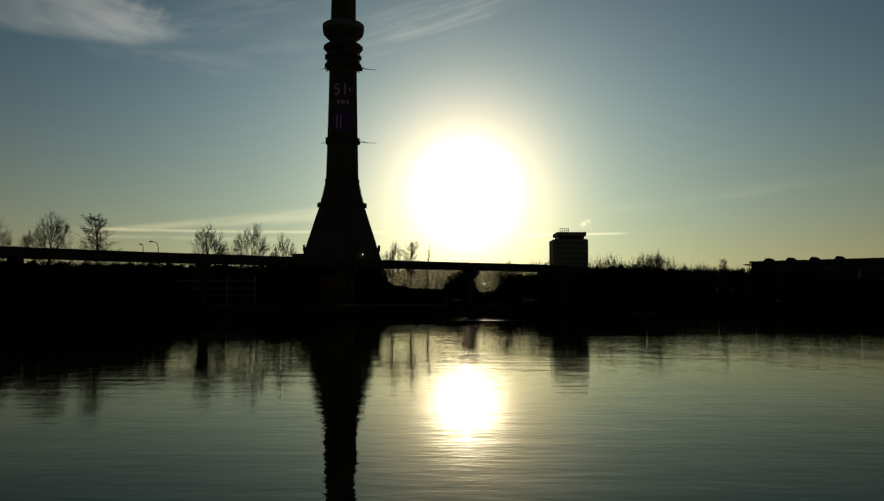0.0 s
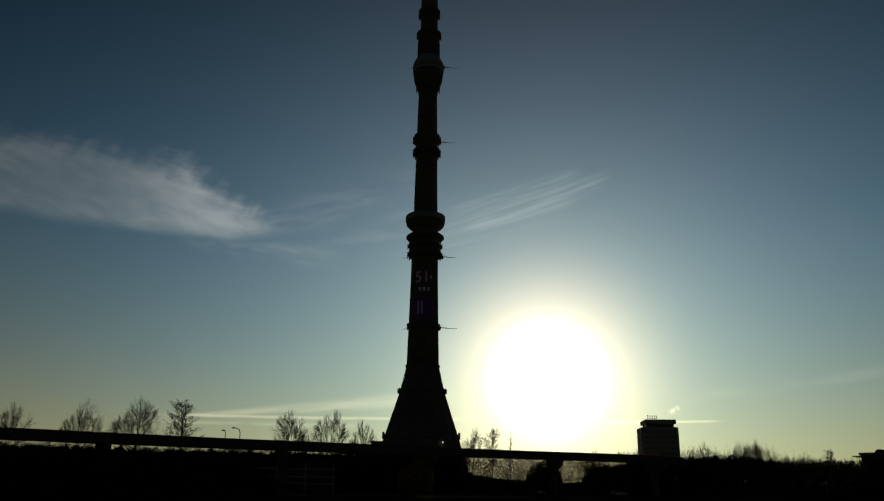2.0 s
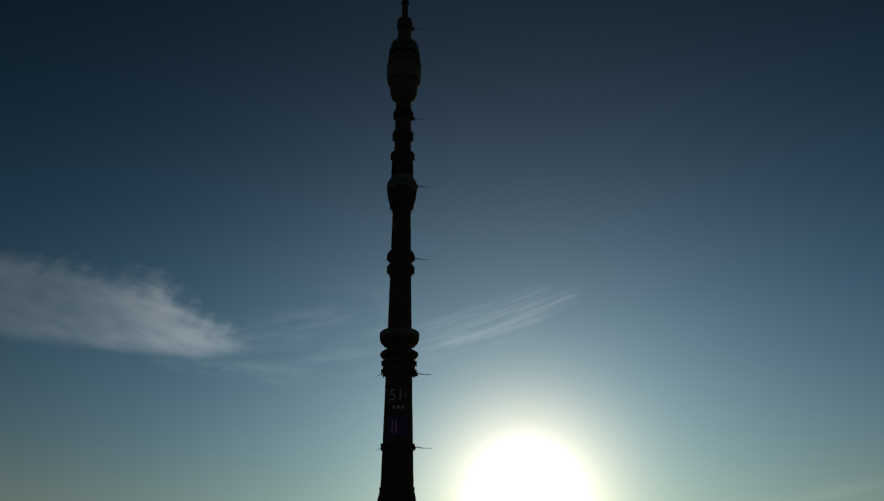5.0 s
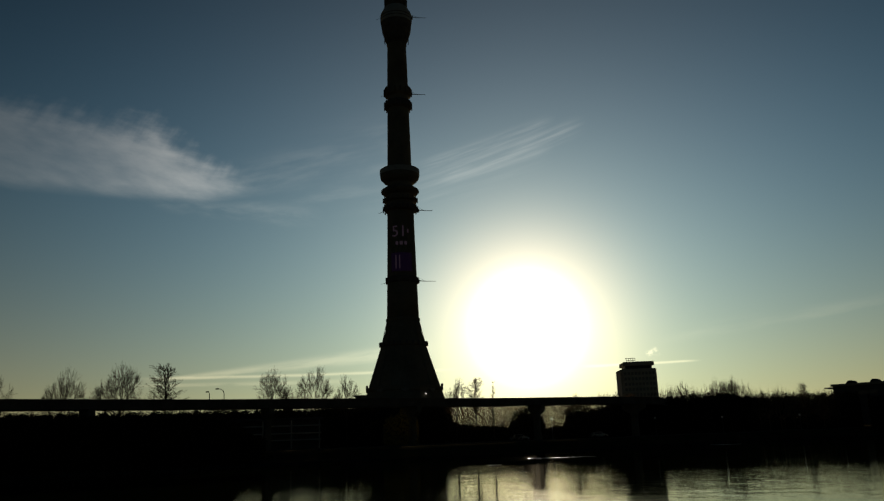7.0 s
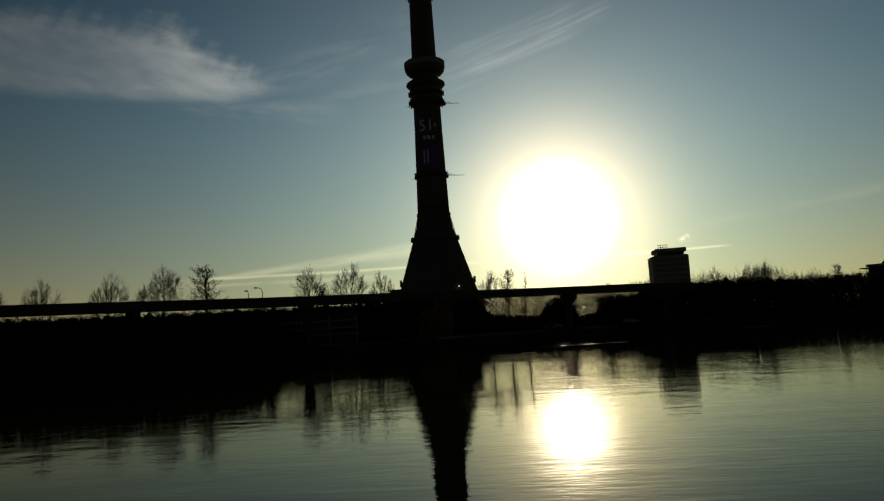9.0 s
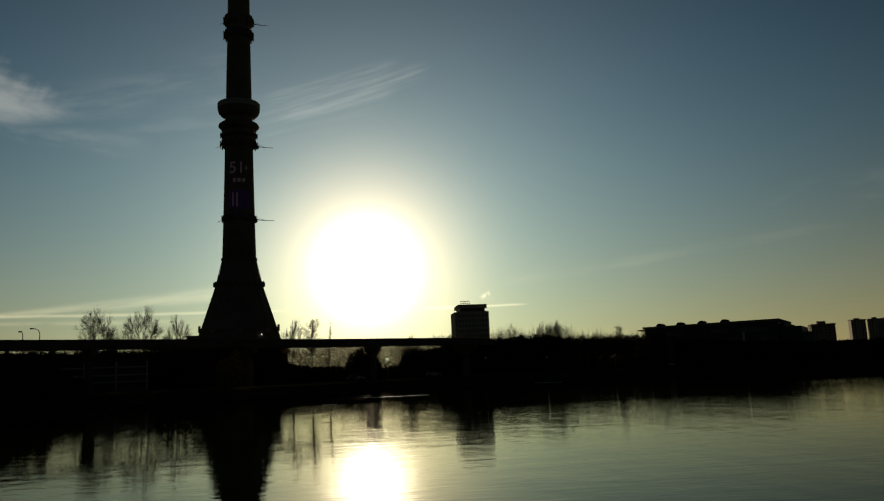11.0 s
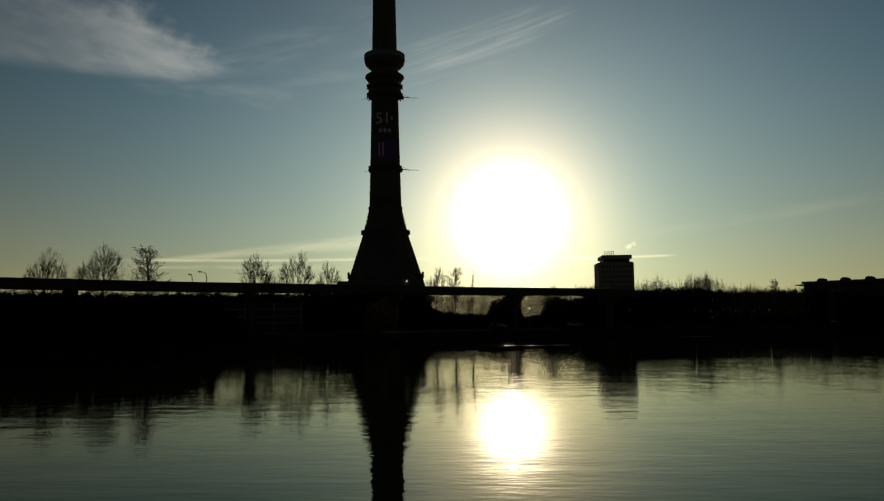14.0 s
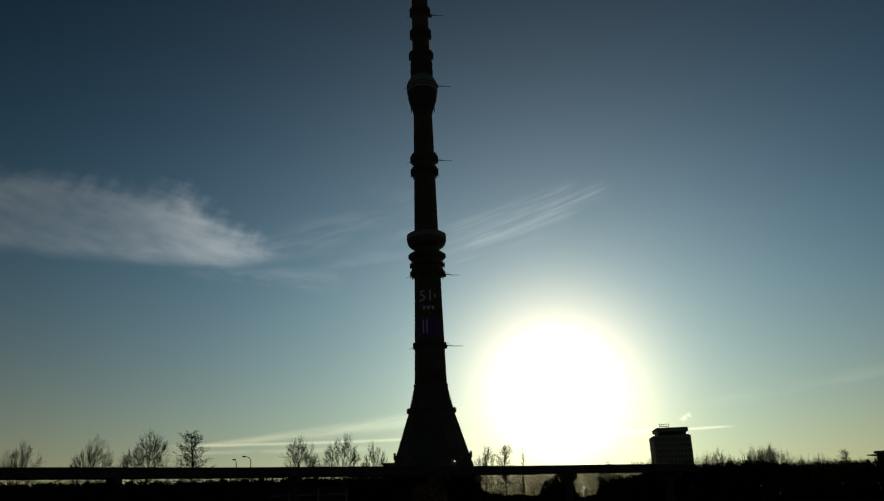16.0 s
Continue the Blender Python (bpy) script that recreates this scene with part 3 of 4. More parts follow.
    # round ventilation windows and a floodlight on the side of the foot that faces the pond
    for da in (-1.68, 0.02, 1.9):
        x = TOWER_D * math.tan(radians(da))
        r = 21.2 * K
        y = -math.sqrt(max(1.0, r * r - x * x))
        bm = bmesh.new()
        bmesh.ops.create_cone(bm, cap_ends=True, segments=24, radius1=2.1, radius2=1.9, depth=0.7, matrix=pose(x, y, 29.6, 90 - 31, 0, math.degrees(math.atan2(x, -y))))
        part("round_window", bm, CONCRETE_PALE, tower, "pale round porthole")
    bm = bmesh.new()
    bmesh.ops.create_uvsphere(bm, u_segments=10, v_segments=6, radius=0.4, matrix=pose(11.0, -19.4, 26.6))
    part("floodlight", bm, FLOODLIGHT, tower, "small lit white floodlight")
    for s in (-1, 1):
        bm = box(s * 20.4 - 0.6, s * 20.4 + 0.6, -1.5, 1.5, th(30.0), th(33.6), bevel=0.2)
        part("cabin", bm, CONCRETE, tower)
    # booms that stick out to one side at each level, and short stubs opposite
    for z, r, reach in ((92.5, 8.6, 19.5), (135.2, 9.6, 19.0), (209.6, 7.4, 17.0), (262.0, 9.0, 19.0), (315.5, 6.4, 15.5), (394.5, 5.2, 14.0)):
        r, reach, z = r * K, reach * K, th(z)
        boom = tube("boom", [(r, 0, z + 0.5), ((r + reach) / 2, 0, z), (reach, 0, z - 0.1)], [0.30, 0.18, 0.12], STEEL, tower, 5)
        tube("stay", [(r, 0, z + 2.2), ((r + reach) / 2, 0, z + 0.05)], [0.06, 0.06], STEEL, boom, 4)
        bm = bmesh.new()
        add_box(bm, r - 0.2, r + 1.4, -0.8, 0.8, z - 0.9, z + 0.9, 0.1)
        part("equipment_box", bm, STEEL, tower)
        tube("stub_boom", [(-r, 0, z), (-r - 3.4 * K, 0, z - 1.2)], [0.16, 0.08], STEEL, tower, 4)
    # aerial panels round the balconies
    for z, r, n, h in ((136.0, 10.3, 20, 3.0), (141.5, 10.3, 20, 2.2), (210.5, 8.6, 16, 3.2), (201.8, 8.5, 16, 4.0), (284.5, 7.9, 16, 3.4),
                       (277, 7.0, 14, 3.0), (271, 7.1, 14, 3.0), (247.5, 7.5, 14, 6.0), (300.5, 7.0, 12, 4.4), (318, 6.8, 12, 3.0), (93, 9.6, 12, 3.0), (56.2, 13.8, 24, 2.2)):
        proto = None
        for i in range(n):
            w = 360 * (i + 0.5) / n
            if proto is None:
                proto = part("aerial_panel", box(-0.18, 0.18, -0.45, 0.45, -h / 2, h / 2, bevel=0.06), STEEL, tower)
                o = proto
            else:
                o = again(proto, (0, 0, 0))
            o.matrix_basis = pose(r * K * math.cos(radians(w)), r * K * math.sin(radians(w)), th(z), 0, 0, w)
    # lit display panels on the shaft: digits and lines of lettering
    def curved_panel(name, a0, a1, z0, z1, r, mat, lift, label=""):
        n = 8
        verts, faces = [], []
        for k in range(n + 1):
            a = radians(-90 + a0 + (a1 - a0) * k / n)
            for rr in (r + lift, r + lift - 0.05):
                for z in (z0, z1):
                    verts.append((rr * math.cos(a), rr * math.sin(a), z))
        for k in range(n):
            a, b = 4 * k, 4 * k + 4
            faces += [(a, b, b + 1, a + 1), (a + 2, a + 3, b + 3, b + 2)]
        return from_data(name, verts, faces, mat, tower, label)

    curved_panel("display_field", -42, 42, 94.5, 105, 8.55, SCREEN_FIELD, 0.02, "dim violet lit display field")
    for a, wd, z0, z1 in ((-24, 5, 96, 103.6), (-10, 5, 96, 103.6), (-6, 12, 109.5, 111.5), (-22, 10, 109.5, 111.5), (12, 10, 109.5, 111.5), (24, 6, 116.5, 118.5)):
        curved_panel("display_bar", a, a + wd, z0, z1, 8.3, SCREEN_TEXT, 0.12 if z0 > 108 else 0.32)
    cu = bpy.data.curves.new("digits", "FONT")
    cu.body, cu.size, cu.extrude, cu.align_x = "51", 9.0, 0.02, "CENTER"
    tmp = new("digits_source", cu)
    bpy.context.view_layer.update()
    me = bpy.data.meshes.new_from_object(tmp.evaluated_get(bpy.context.evaluated_depsgraph_get()))
    bpy.data.objects.remove(tmp)
    for v in me.vertices:
        x, y, zz = v.co
        a = -math.pi / 2 + (x - 1.2) / 8.3
        rr = 8.2 + zz
        v.co = (rr * math.cos(a), rr * math.sin(a), 114.5 + y)
    me.materials.append(SCREEN_TEXT)
    o = new("display_digits", me)
    o.parent = tower
    tagged(o, "pale violet lit number on the shaft")


build_tower()


# ---- the monorail ----
def build_monorail():
    line = thing("monorail_viaduct", label="dark steel monorail beam raised on concrete piers", category="monorail")
    keys = [(-175, -2), (-135, 45), (-100, 87), (-66.5, 117.5), (-50.7, 131.5), (-38.6, 139.6), (-29.5, 146.0), (-2.9, 165.4), (24.2, 181.4), (37, 199), (45, 232), (49, 285), (50, 350)]
    pts = []
    for k in range(len(keys) - 1):
        p0, p1, p2, p3 = (Vector(keys[min(max(i, 0), len(keys) - 1)]) for i in (k - 1, k, k + 1, k + 2))
        for j in range(6):
            t = j / 6
            pts.append(0.5 * (2 * p1 + (p2 - p0) * t + (2 * p0 - 5 * p1 + 4 * p2 - p3) * t * t + (3 * p1 - p0 - 3 * p2 + p3) * t ** 3))
    pts.append(Vector(keys[-1]))

    def sweep(name, half, z0, z1, mat, offset=0.0):
        verts, faces = [], []
        for k, p in enumerate(pts):
            d = (pts[min(k + 1, len(pts) - 1)] - pts[max(k - 1, 0)]).normalized()
            n = Vector((-d.y, d.x))
            for s in (-1, 1):
                q = p + n * (offset + s * half)
                verts += [(q.x, q.y, z0), (q.x, q.y, z1)]
        for k in range(len(pts) - 1):
            a, b = 4 * k, 4 * k + 4
            faces += [(a, b, b + 1, a + 1), (a + 2, a + 3, b + 3, b + 2), (a + 1, b + 1, b + 3, a + 3), (a, a + 2, b + 2, b)]
        m = 4 * (len(pts) - 1)
        faces += [(0, 1, 3, 2), (m, m + 2, m + 3, m + 1)]
        return from_data(name, verts, faces, mat, line)

    sweep("beam", 0.45, 9.6, 10.85, BEAM)
    sweep("beam_flange", 0.75, 10.86, 11.0, BEAM)
    sweep("lower_flange", 0.7, 9.45, 9.59, BEAM)
    sweep("beam", 0.45, 9.65, 10.85, BEAM, 4.2)
    sweep("beam_flange", 0.75, 10.86, 11.0, BEAM, 4.2)
    sweep("walkway", 0.9, 10.3, 10.5, STEEL, 2.1)
    sweep("lower_flange", 0.7, 9.45, 9.59, BEAM, 4.2)
    # piers: a tapered shaft with a wide crosshead, one at every span
    lengths = [0.0]
    for a, b in zip(pts, pts[1:]):
        lengths.append(lengths[-1] + (b - a).length)
    start = lengths[min(range(len(pts)), key=lambda i: abs(pts[i].x + 66.5))] + 2.6
    span = 29.6
    proto = None
    for step in range(-4, 9):
        run = start + step * span
        if not 0 < run < lengths[-1]:
            continue
        k = next(i for i in range(1, len(pts)) if lengths[i] >= run)
        here = pts[k - 1].lerp(pts[k], (run - lengths[k - 1]) / (lengths[k] - lengths[k - 1]))
        d = (pts[k] - pts[k - 1]).normalized()
        n = Vector((-d.y, d.x))
        c = here + n * 2.1
        rz = math.degrees(math.atan2(d.y, d.x))
        g = ground_z(c.x, c.y)
        if proto is None:
            bm = bmesh.new()
            sec = [(0.55, 0.75, 0.0), (0.5, 0.65, 5.6), (0.5, 1.0, 6.6), (0.5, 2.9, 7.5), (0.5, 3.0, 8.6)]
            layers = [[bm.verts.new((sx * a, sy * b, z - 1.0)) for sx, sy in ((-1, -1), (1, -1), (1, 1), (-1, 1))] for a, b, z in sec]
            for la, lb in zip(layers, layers[1:]):
                for i in range(4):
                    bm.faces.new((la[i], la[(i + 1) % 4], lb[(i + 1) % 4], lb[i]))
            bm.faces.new(layers[0][::-1])
            bm.faces.new(layers[-1])
            proto = part("pier", bm, SOOTY, line, "weathered concrete pier")
            o = proto
        else:
            o = again(proto, (0, 0, 0))
        o.matrix_basis = pose(c.x, c.y, 1.9, 0, 0, rz)


build_monorail()


# ---- buildings ----
def windows(parent, proto, xs, zs, y, skip=0.0, seed=1):
    """Window panes in a grid on a facade; proto is the first one."""
    rng = random.Random(seed)
    first = True
    for z in zs:
        for x in xs:
            if rng.random() < skip:
                continue
            if first:
                proto.matrix_basis = pose(x, y, z)
                first = False
            else:
                again(proto, (x, y, z))


def build_tv_centre():
    c = at(45.85, 520)
    g = 4.5
    b = thing("office_building", (c.x, c.y, 0), -45.85, "huge dark broadcasting office block above a ribbed podium, in shade", "building")
    part("podium", box(-54.8, 53.7, 0, 60, g - 3, 30.6), DARK_PANEL, b)
    part("podium_parapet", box(-55.2, 54.1, -0.4, 60.4, 30.62, 31.4), PANEL, b)
    part("main_block", box(-31.2, 31.2, 4, 34, 30.7, 59.2), DARK_PANEL, b)
    part("ledge", box(-32.2, 32.2, 2.6, 35, 31.5, 32.6), RIB, b, "pale ledge")
    part("roof_slab", box(-31.6, 31.6, 3.6, 34.4, 59.22, 60.2), ROOFING, b)
    part("roof_plant", box(-14, 22, 8, 26, 60.22, 61.6, bevel=0.1), ROOFING, b)
    part("roof_plant", box(-54, -45, 10, 26, 31.42, 32.8, bevel=0.1), ROOFING, b)
    part("roof_plant", box(37, 45, 10, 26, 31.42, 33.0, bevel=0.1), ROOFING, b)
    rib = part("rib", box(-0.55, 0.55, -0.7, 0, 0, 12.6), RIB, b)
    xs = list(np.arange(-30, 53, 3.9))
    rib.matrix_basis = pose(xs[0], -0.01, 17.2)
    for x in xs[1:]:
        again(rib, (x, -0.01, 17.2))
    pane = part("window", box(-1.2, 1.2, -0.12, 0, 0, 10.0), WINDOW, b)
    windows(b, pane, [x + 1.95 for x in xs[:-1]], [18.5], -0.01, 0.1)
    part("plinth_band", box(-16, 34, -0.5, -0.01, 14.8, 17.0), RED_BAND, b, "reddish stone band")
    part("stone_wing_front", box(-54.6, -33, -0.3, -0.01, 16, 30.4), PANEL, b, "pale stone wing wall")
    for k in range(8):
        z = 34.0 + 3.1 * k
        p = part("ribbon_window", box(-30.6, 30.6, 3.84, 3.98, z, z + 1.5), WINDOW, b)
    mull = part("mullion", box(-0.16, 0.16, 3.6, 3.83, 33.2, 58.8), STEEL, b)
    for x in np.arange(-30.5, 30.6, 4.06):
        again(mull, (x, 0, 0))
    for x, z in ((-16.2, 46.6), (12.0, 46.6), (13.8, 46.6)):
        part("lit_window", box(x - 0.7, x + 0.7, 3.78, 3.83, z, z + 1.2), LIT_WINDOW, b, "small lit window")
    for x, z, h in ((-31, 60.2, 1.8), (-14.5, 61.6, 1.2), (22, 61.6, 1.3), (44.5, 33, 3.2), (53, 31.4, 1.4), (49, 31.4, 1.0)):
        tube("roof_aerial", [(x, 9, z - 0.4), (x, 9, z + h)], [0.18, 0.1], STEEL, b, 4)


build_tv_centre()


def build_hotel_block():
    c = at(9.3, 450)
    b = thing("apartment_tower", (c.x, c.y, 0), -9.3 + 10, "tall grey slab block with a set-back roof storey", "building")
    part("body", box(-8.9, 8.5, -6, 10, 2, 37.0), HOTEL, b)
    part("corner_wing", box(8.52, 9.6, -4.5, 12, 2, 36.8), HOTEL, b)
    part("corner_wing", box(-9.9, -8.92, -4.5, 12, 2, 36.8), HOTEL, b)
    part("roof_storey", box(-7.0, 7.4, -4, 9, 37.02, 38.6), DARK_PANEL, b)
    part("roof_slab", box(-8.1, 8.5, -5.6, 10, 38.62, 40.9, bevel=0.3), HOTEL, b, "overhanging roof slab")
    pane = part("window", box(-0.62, 0.62, -0.14, 0, 0, 1.5), DULL_WINDOW, b)
    windows(b, pane, list(np.arange(-7.6, 7.7, 1.9)), [8 + 2.85 * k for k in range(10)], -6.01)
    for k in range(10):
        part("ledge", box(-8.8, 8.4, -6.3, -6.02, 9.7 + 2.85 * k, 10.0 + 2.85 * k), HOTEL, b)
    tube("sign_post", [(-5.4, 0, 40.9), (-5.4, 0, 43.6)], [0.12, 0.12], STEEL, b, 4)
    for x in (-4.2, -3.0, -1.8, -0.6):
        tube("sign_post", [(x, 0, 40.9), (x, 0, 43.4)], [0.12, 0.12], STEEL, b, 4)
    for z in (42.0, 43.2):
        tube("sign_rail", [(-5.8, 0, z), (-0.4, 0, z)], [0.13, 0.13], STEEL, b, 4)


build_hotel_block()


def build_studio_block():
    p0, p1 = at(21.6, 339), at(30.3, 329)
    d = (p1 - p0).normalized()
    c = (p0 + p1) / 2
    length = (p1 - p0).length
    b = thing("studio_building", (c.x, c.y, 0), math.degrees(math.atan2(d.y, d.x)), "long low dark studio building with small roof hatches", "building")
    h = length / 2
    part("body", box(-h, h, 0, 40, 2, 17.4), DARK_PANEL, b)
    part("parapet", box(-h - 0.6, h + 0.6, -0.8, 40.5, 17.42, 18.3), PANEL, b)
    part("step_wing", box(h + 0.62, h + 2.4, 2, 36, 2, 16.6), DARK_PANEL, b)
    part("step_wing", box(h + 2.42, h + 7.7, 4, 32, 2, 15.2), DARK_PANEL, b)
    part("low_wing", box(h + 7.72, h + 11.5, 8, 30, 2, 12.9), PANEL, b)
    part("open_frame", box(-h - 3.4, -h - 0.7, 1, 12, 16.9, 17.3), STEEL, b)
    for az in (22.6, 24.0, 25.45, 26.95):
        t = (az - 21.6) / 8.7
        x = -h + 2 * h * t
        bm = bmesh.new()
        prof = [(-1.7, 0), (-1.1, 0.9), (-0.5, 1.15), (0.5, 1.15), (1.1, 0.9), (1.7, 0)]
        lo = [bm.verts.new((px_, -1.5, pz)) for px_, pz in prof]
        hi = [bm.verts.new((px_, 3.0, pz)) for px_, pz in prof]
        for i in range(5):
            bm.faces.new((lo[i], lo[i + 1], hi[i + 1], hi[i]))
        bm.faces.new(lo[::-1])
        bm.faces.new(hi)
        o = part("roof_hatch", bm, ROOFING, b)
        o.matrix_basis = pose(x, 3, 18.31)
    pane = part("window", box(-1.4, 1.4, -0.12, 0, 0, 1.5), WINDOW, b)
    windows(b, pane, list(np.arange(-h + 3, h - 2, 3.6)), [6.5, 10.3, 14.0], -0.01, 0.25)
    # the pane's glint is put in as a white surface
    part("stair_window", box(h - 13.2, h - 12.4, -0.2, -0.01, 8.0, 13.6), WINDOW_GLINT, b, "narrow stair window coloured white for its glint")


build_studio_block()


def tower_block(az0, az1, dist, top, mat, label, rows, cols, turn=0.0, name="apartment_block"):
    az = (az0 + az1) / 2
    c = at(az, dist)
    w = dist * math.tan(radians(az1 - az0)) / 2
    g = ground_z(c.x, c.y)
    b = thing(name, (c.x, c.y, 0), -az + turn, label, "building", "distant apartment blocks")
    part("body", box(-w, w, 0, w * 1.5, g - 1, top), mat, b)
    part("parapet", box(-w - 0.4, w + 0.4, -0.4, w * 1.5 + 0.4, top + 0.02, top + 1.2), PANEL, b)
    part("lift_housing", box(-w * 0.4, w * 0.3, w * 0.4, w, top + 1.22, top + 3.4), PANEL, b)
    pane = part("window", box(-w / cols * 0.5, w / cols * 0.5, -0.15, 0, 0, (top - g) / rows * 0.45), WINDOW, b)
    step = 2 * w / cols
    windows(b, pane, [-w + step * (i + 0.5) for i in range(cols)], [g + (top - g) * (k + 0.3) / rows for k in range(rows // 2, rows)], -0.01)
    for x in (-w * 0.5, w * 0.5):
        part("pilaster", box(x - 0.5, x + 0.5, -0.7, -0.2, g, top), RIB, b)
    return b


# brighter, warmer panel colour that paints low sunlight onto the last block
SUNLIT_BLOCK = material("pale_block_panel", (0.62, 0.54, 0.40), 0.7, 0.05, 0.15)
for a0, a1, el, turn, mat in ((34.65, 35.52, 2.32, 15, HOTEL), (35.66, 36.44, 2.31, 10, HOTEL), (36.56, 37.55, 2.34, 16, HOTEL),
                              (37.78, 38.62, 2.0, 9, HOTEL), (38.78, 39.62, 2.28, 24, SUNLIT_BLOCK)):
    tower_block(a0, a1, 1400, 3 + 1400 * math.tan(radians(el)) - 2, mat, "distant tall panel apartment block catching low light on one edge", 18, 5, turn)
tower_block(32.3, 33.75, 700, 28, PANEL, "brownish mid-rise block behind the trees", 9, 6, 10)
tower_block(56.7, 57.75, 620, 36.5, BROWN_PANEL, "brown brick apartment block beside the bank trees", 12, 4, 20)
mast_block = tower_block(57.95, 60.6, 600, 41, BROWN_PANEL, "brown brick apartment block with a thin rooftop mast", 13, 6, 20)
tower_block(61.2, 64.0, 640, 38, BROWN_PANEL, "brown brick apartment block beside the bank trees", 12, 6, 20)
tube("roof_mast", [(-2.5, 6, 41.0), (-2.5, 6, 53)], [0.35, 0.12], STEEL, mast_block, 5, "thin steel mast")


def build_pavilion():
    c = at(-17.3, 176)
    b = thing("pavilion", (c.x, c.y, 0), 17.3, "low two-storey pavilion with pale balcony ledges", "building")
    part("body", box(-12.2, 12.2, 1.5, 10, 1, 8.2), DARK_PANEL, b)
    part("roof", box(-12.8, 12.8, -0.4, 10.5, 8.22, 8.7), ROOFING, b)
    for z in (3.9, 5.3, 6.9):
        part("ledge", box(-12.4, 12.4, 0, 1.48, z, z + 0.26), PALED_LEDGE, b)
    post = part("post", box(-0.15, 0.15, 0.1, 0.4, 1.8, 8.2), PALED_LEDGE, b)
    post.matrix_basis = pose(-12, 0, 0)
    for k in range(1, 5):
        again(post, (-12 + 6 * k, 0, 0))
    c = at(-10.45, 330)
    s = thing("service_hut", (c.x, c.y, 0), 10.45, "small pale flat-roofed service building beside the tower", "building")
    part("body", box(-2.6, 2.2, 0, 8, 3, 21.6), PANEL, s)
    part("roof", box(-2.8, 2.4, -0.2, 8.2, 21.62, 22.0), ROOFING, s)


build_pavilion()


# ---- trees ----
def grow(seed, height, fork, crown, leaders, limbs, twigs, splay):
    """A bare tree: the trunk's tubes, and the tubes of limbs and twigs that fan out of it."""
    rng = random.Random(seed)
    tv, tf, cv, cf = [], [], [], []
    top = height * fork
    r0 = height * 0.014
    lean = Vector((rng.uniform(-0.04, 0.04), rng.uniform(-0.04, 0.04), 1)).normalized()
    tube_data(tv, tf, [Vector((0, 0, -0.6)), Vector((0, 0, 0.3)), lean * (top * 0.6), lean * top], [r0 * 1.5, r0 * 1.15, r0, r0 * 0.9], 8)

    def sideways(d, angle, w):
        a = d.cross(Vector((0.3, 0.9, 0.2))).normalized()
        return (d * math.cos(angle) + (a * math.cos(w) + d.cross(a) * math.sin(w)) * math.sin(angle)).normalized()

    def shoot(p, d, length, r, steps, rise, level):
        """One stem that bends gently upwards and bears finer ones along it."""
        pts, rad = [p.copy()], [r]
        w = rng.uniform(0, 6.28)
        for k in range(steps):
            d = (d + Vector((rng.gauss(0, 0.10), rng.gauss(0, 0.10), rise + rng.gauss(0, 0.05)))).normalized()
            pts.append(pts[-1] + d * (length / steps))
            rad.append(max(0.02, r * (1 - 0.8 * (k + 1) / steps)))
            if level >= 3:
                continue
            for _ in range(twigs[level]):
                w += 2.4 + rng.gauss(0, 0.4)
                t = (k + 1) / steps
                shoot(pts[-2].lerp(pts[-1], rng.random()), sideways(d, rng.uniform(0.45, 0.85), w), length * rng.uniform(0.34, 0.6) * (1.15 - 0.55 * t),
                      max(0.024, rad[-1] * 0.6), 3 if level < 2 else 2, 0.05, level + 1)
        tube_data(cv, cf, pts, rad, 5 if level < 1 else 3)

    def divide(p, d, length, r, level):
        """A limb that parts again and again into finer ones, each turned a little upwards."""
        bend = Vector((rng.gauss(0, 0.12), rng.gauss(0, 0.12), 0.03))
        mid = p + d * (length * 0.5)
        end = mid + (d + bend).normalized() * (length * 0.5)
        tube_data(cv, cf, [p, mid, end], [r, r * 0.86, r * 0.74], 5 if level < 2 else 3)
        d = (end - mid).normalized()
        w = rng.uniform(0, 6.28)
        if level >= 2:
            shoot(mid, sideways(d, rng.uniform(0.5, 0.9), w), length * rng.uniform(0.6, 1.0), max(0.031, r * 0.4), 2, 0.05, 3)
        if level >= limbs:
            shoot(end, d, length * 0.8, max(0.031, r * 0.7), 2, 0.05, 3)
            return
        for i in range(3 if level < 1 or rng.random() < 0.5 else 2):
            w += 2 * math.pi / 2.3 + rng.gauss(0, 0.4)
            angle = rng.uniform(0.12, 0.3) if i == 0 else rng.uniform(0.35, 0.7)
            divide(end, sideways(d, angle, w), length * rng.uniform(0.66, 0.92), max(0.03, r * (0.78 if i == 0 else 0.66)), level + 1)

    if leaders == 1:
        d, steps = Vector((0.02, 0.01, 1)).normalized(), 9
        pts, rad = [lean * (top * 0.97)], [r0 * 0.85]
        w = rng.uniform(0, 6.28)
        for k in range(steps):
            t = (k + 1) / steps
            d = (d + Vector((rng.gauss(0, 0.04), rng.gauss(0, 0.04), 0.04))).normalized()
            pts.append(pts[-1] + d * ((height - top) / steps))
            rad.append(max(0.022, r0 * 0.85 * (1 - 0.92 * t)))
            for _ in range(limbs):
                w += 2.4 + rng.gauss(0, 0.5)
                reach = height * crown * math.sqrt(max(0.06, 1 - (max(t - 0.1, 0) / 0.96) ** 2)) * rng.uniform(0.6, 1.0)
                shoot(pts[-2].lerp(pts[-1], rng.random()), sideways(d, rng.uniform(0.5, 0.95), w), reach, max(0.03, rad[-1] * 0.4), 4, 0.08, 1)
        tube_data(cv, cf, pts, rad, 6)
    else:
        for s in range(leaders):
            w0 = 2 * math.pi * (s + rng.uniform(-0.25, 0.25)) / leaders
            angle = splay * (0.15 if s == 0 else rng.uniform(0.75, 1.15))
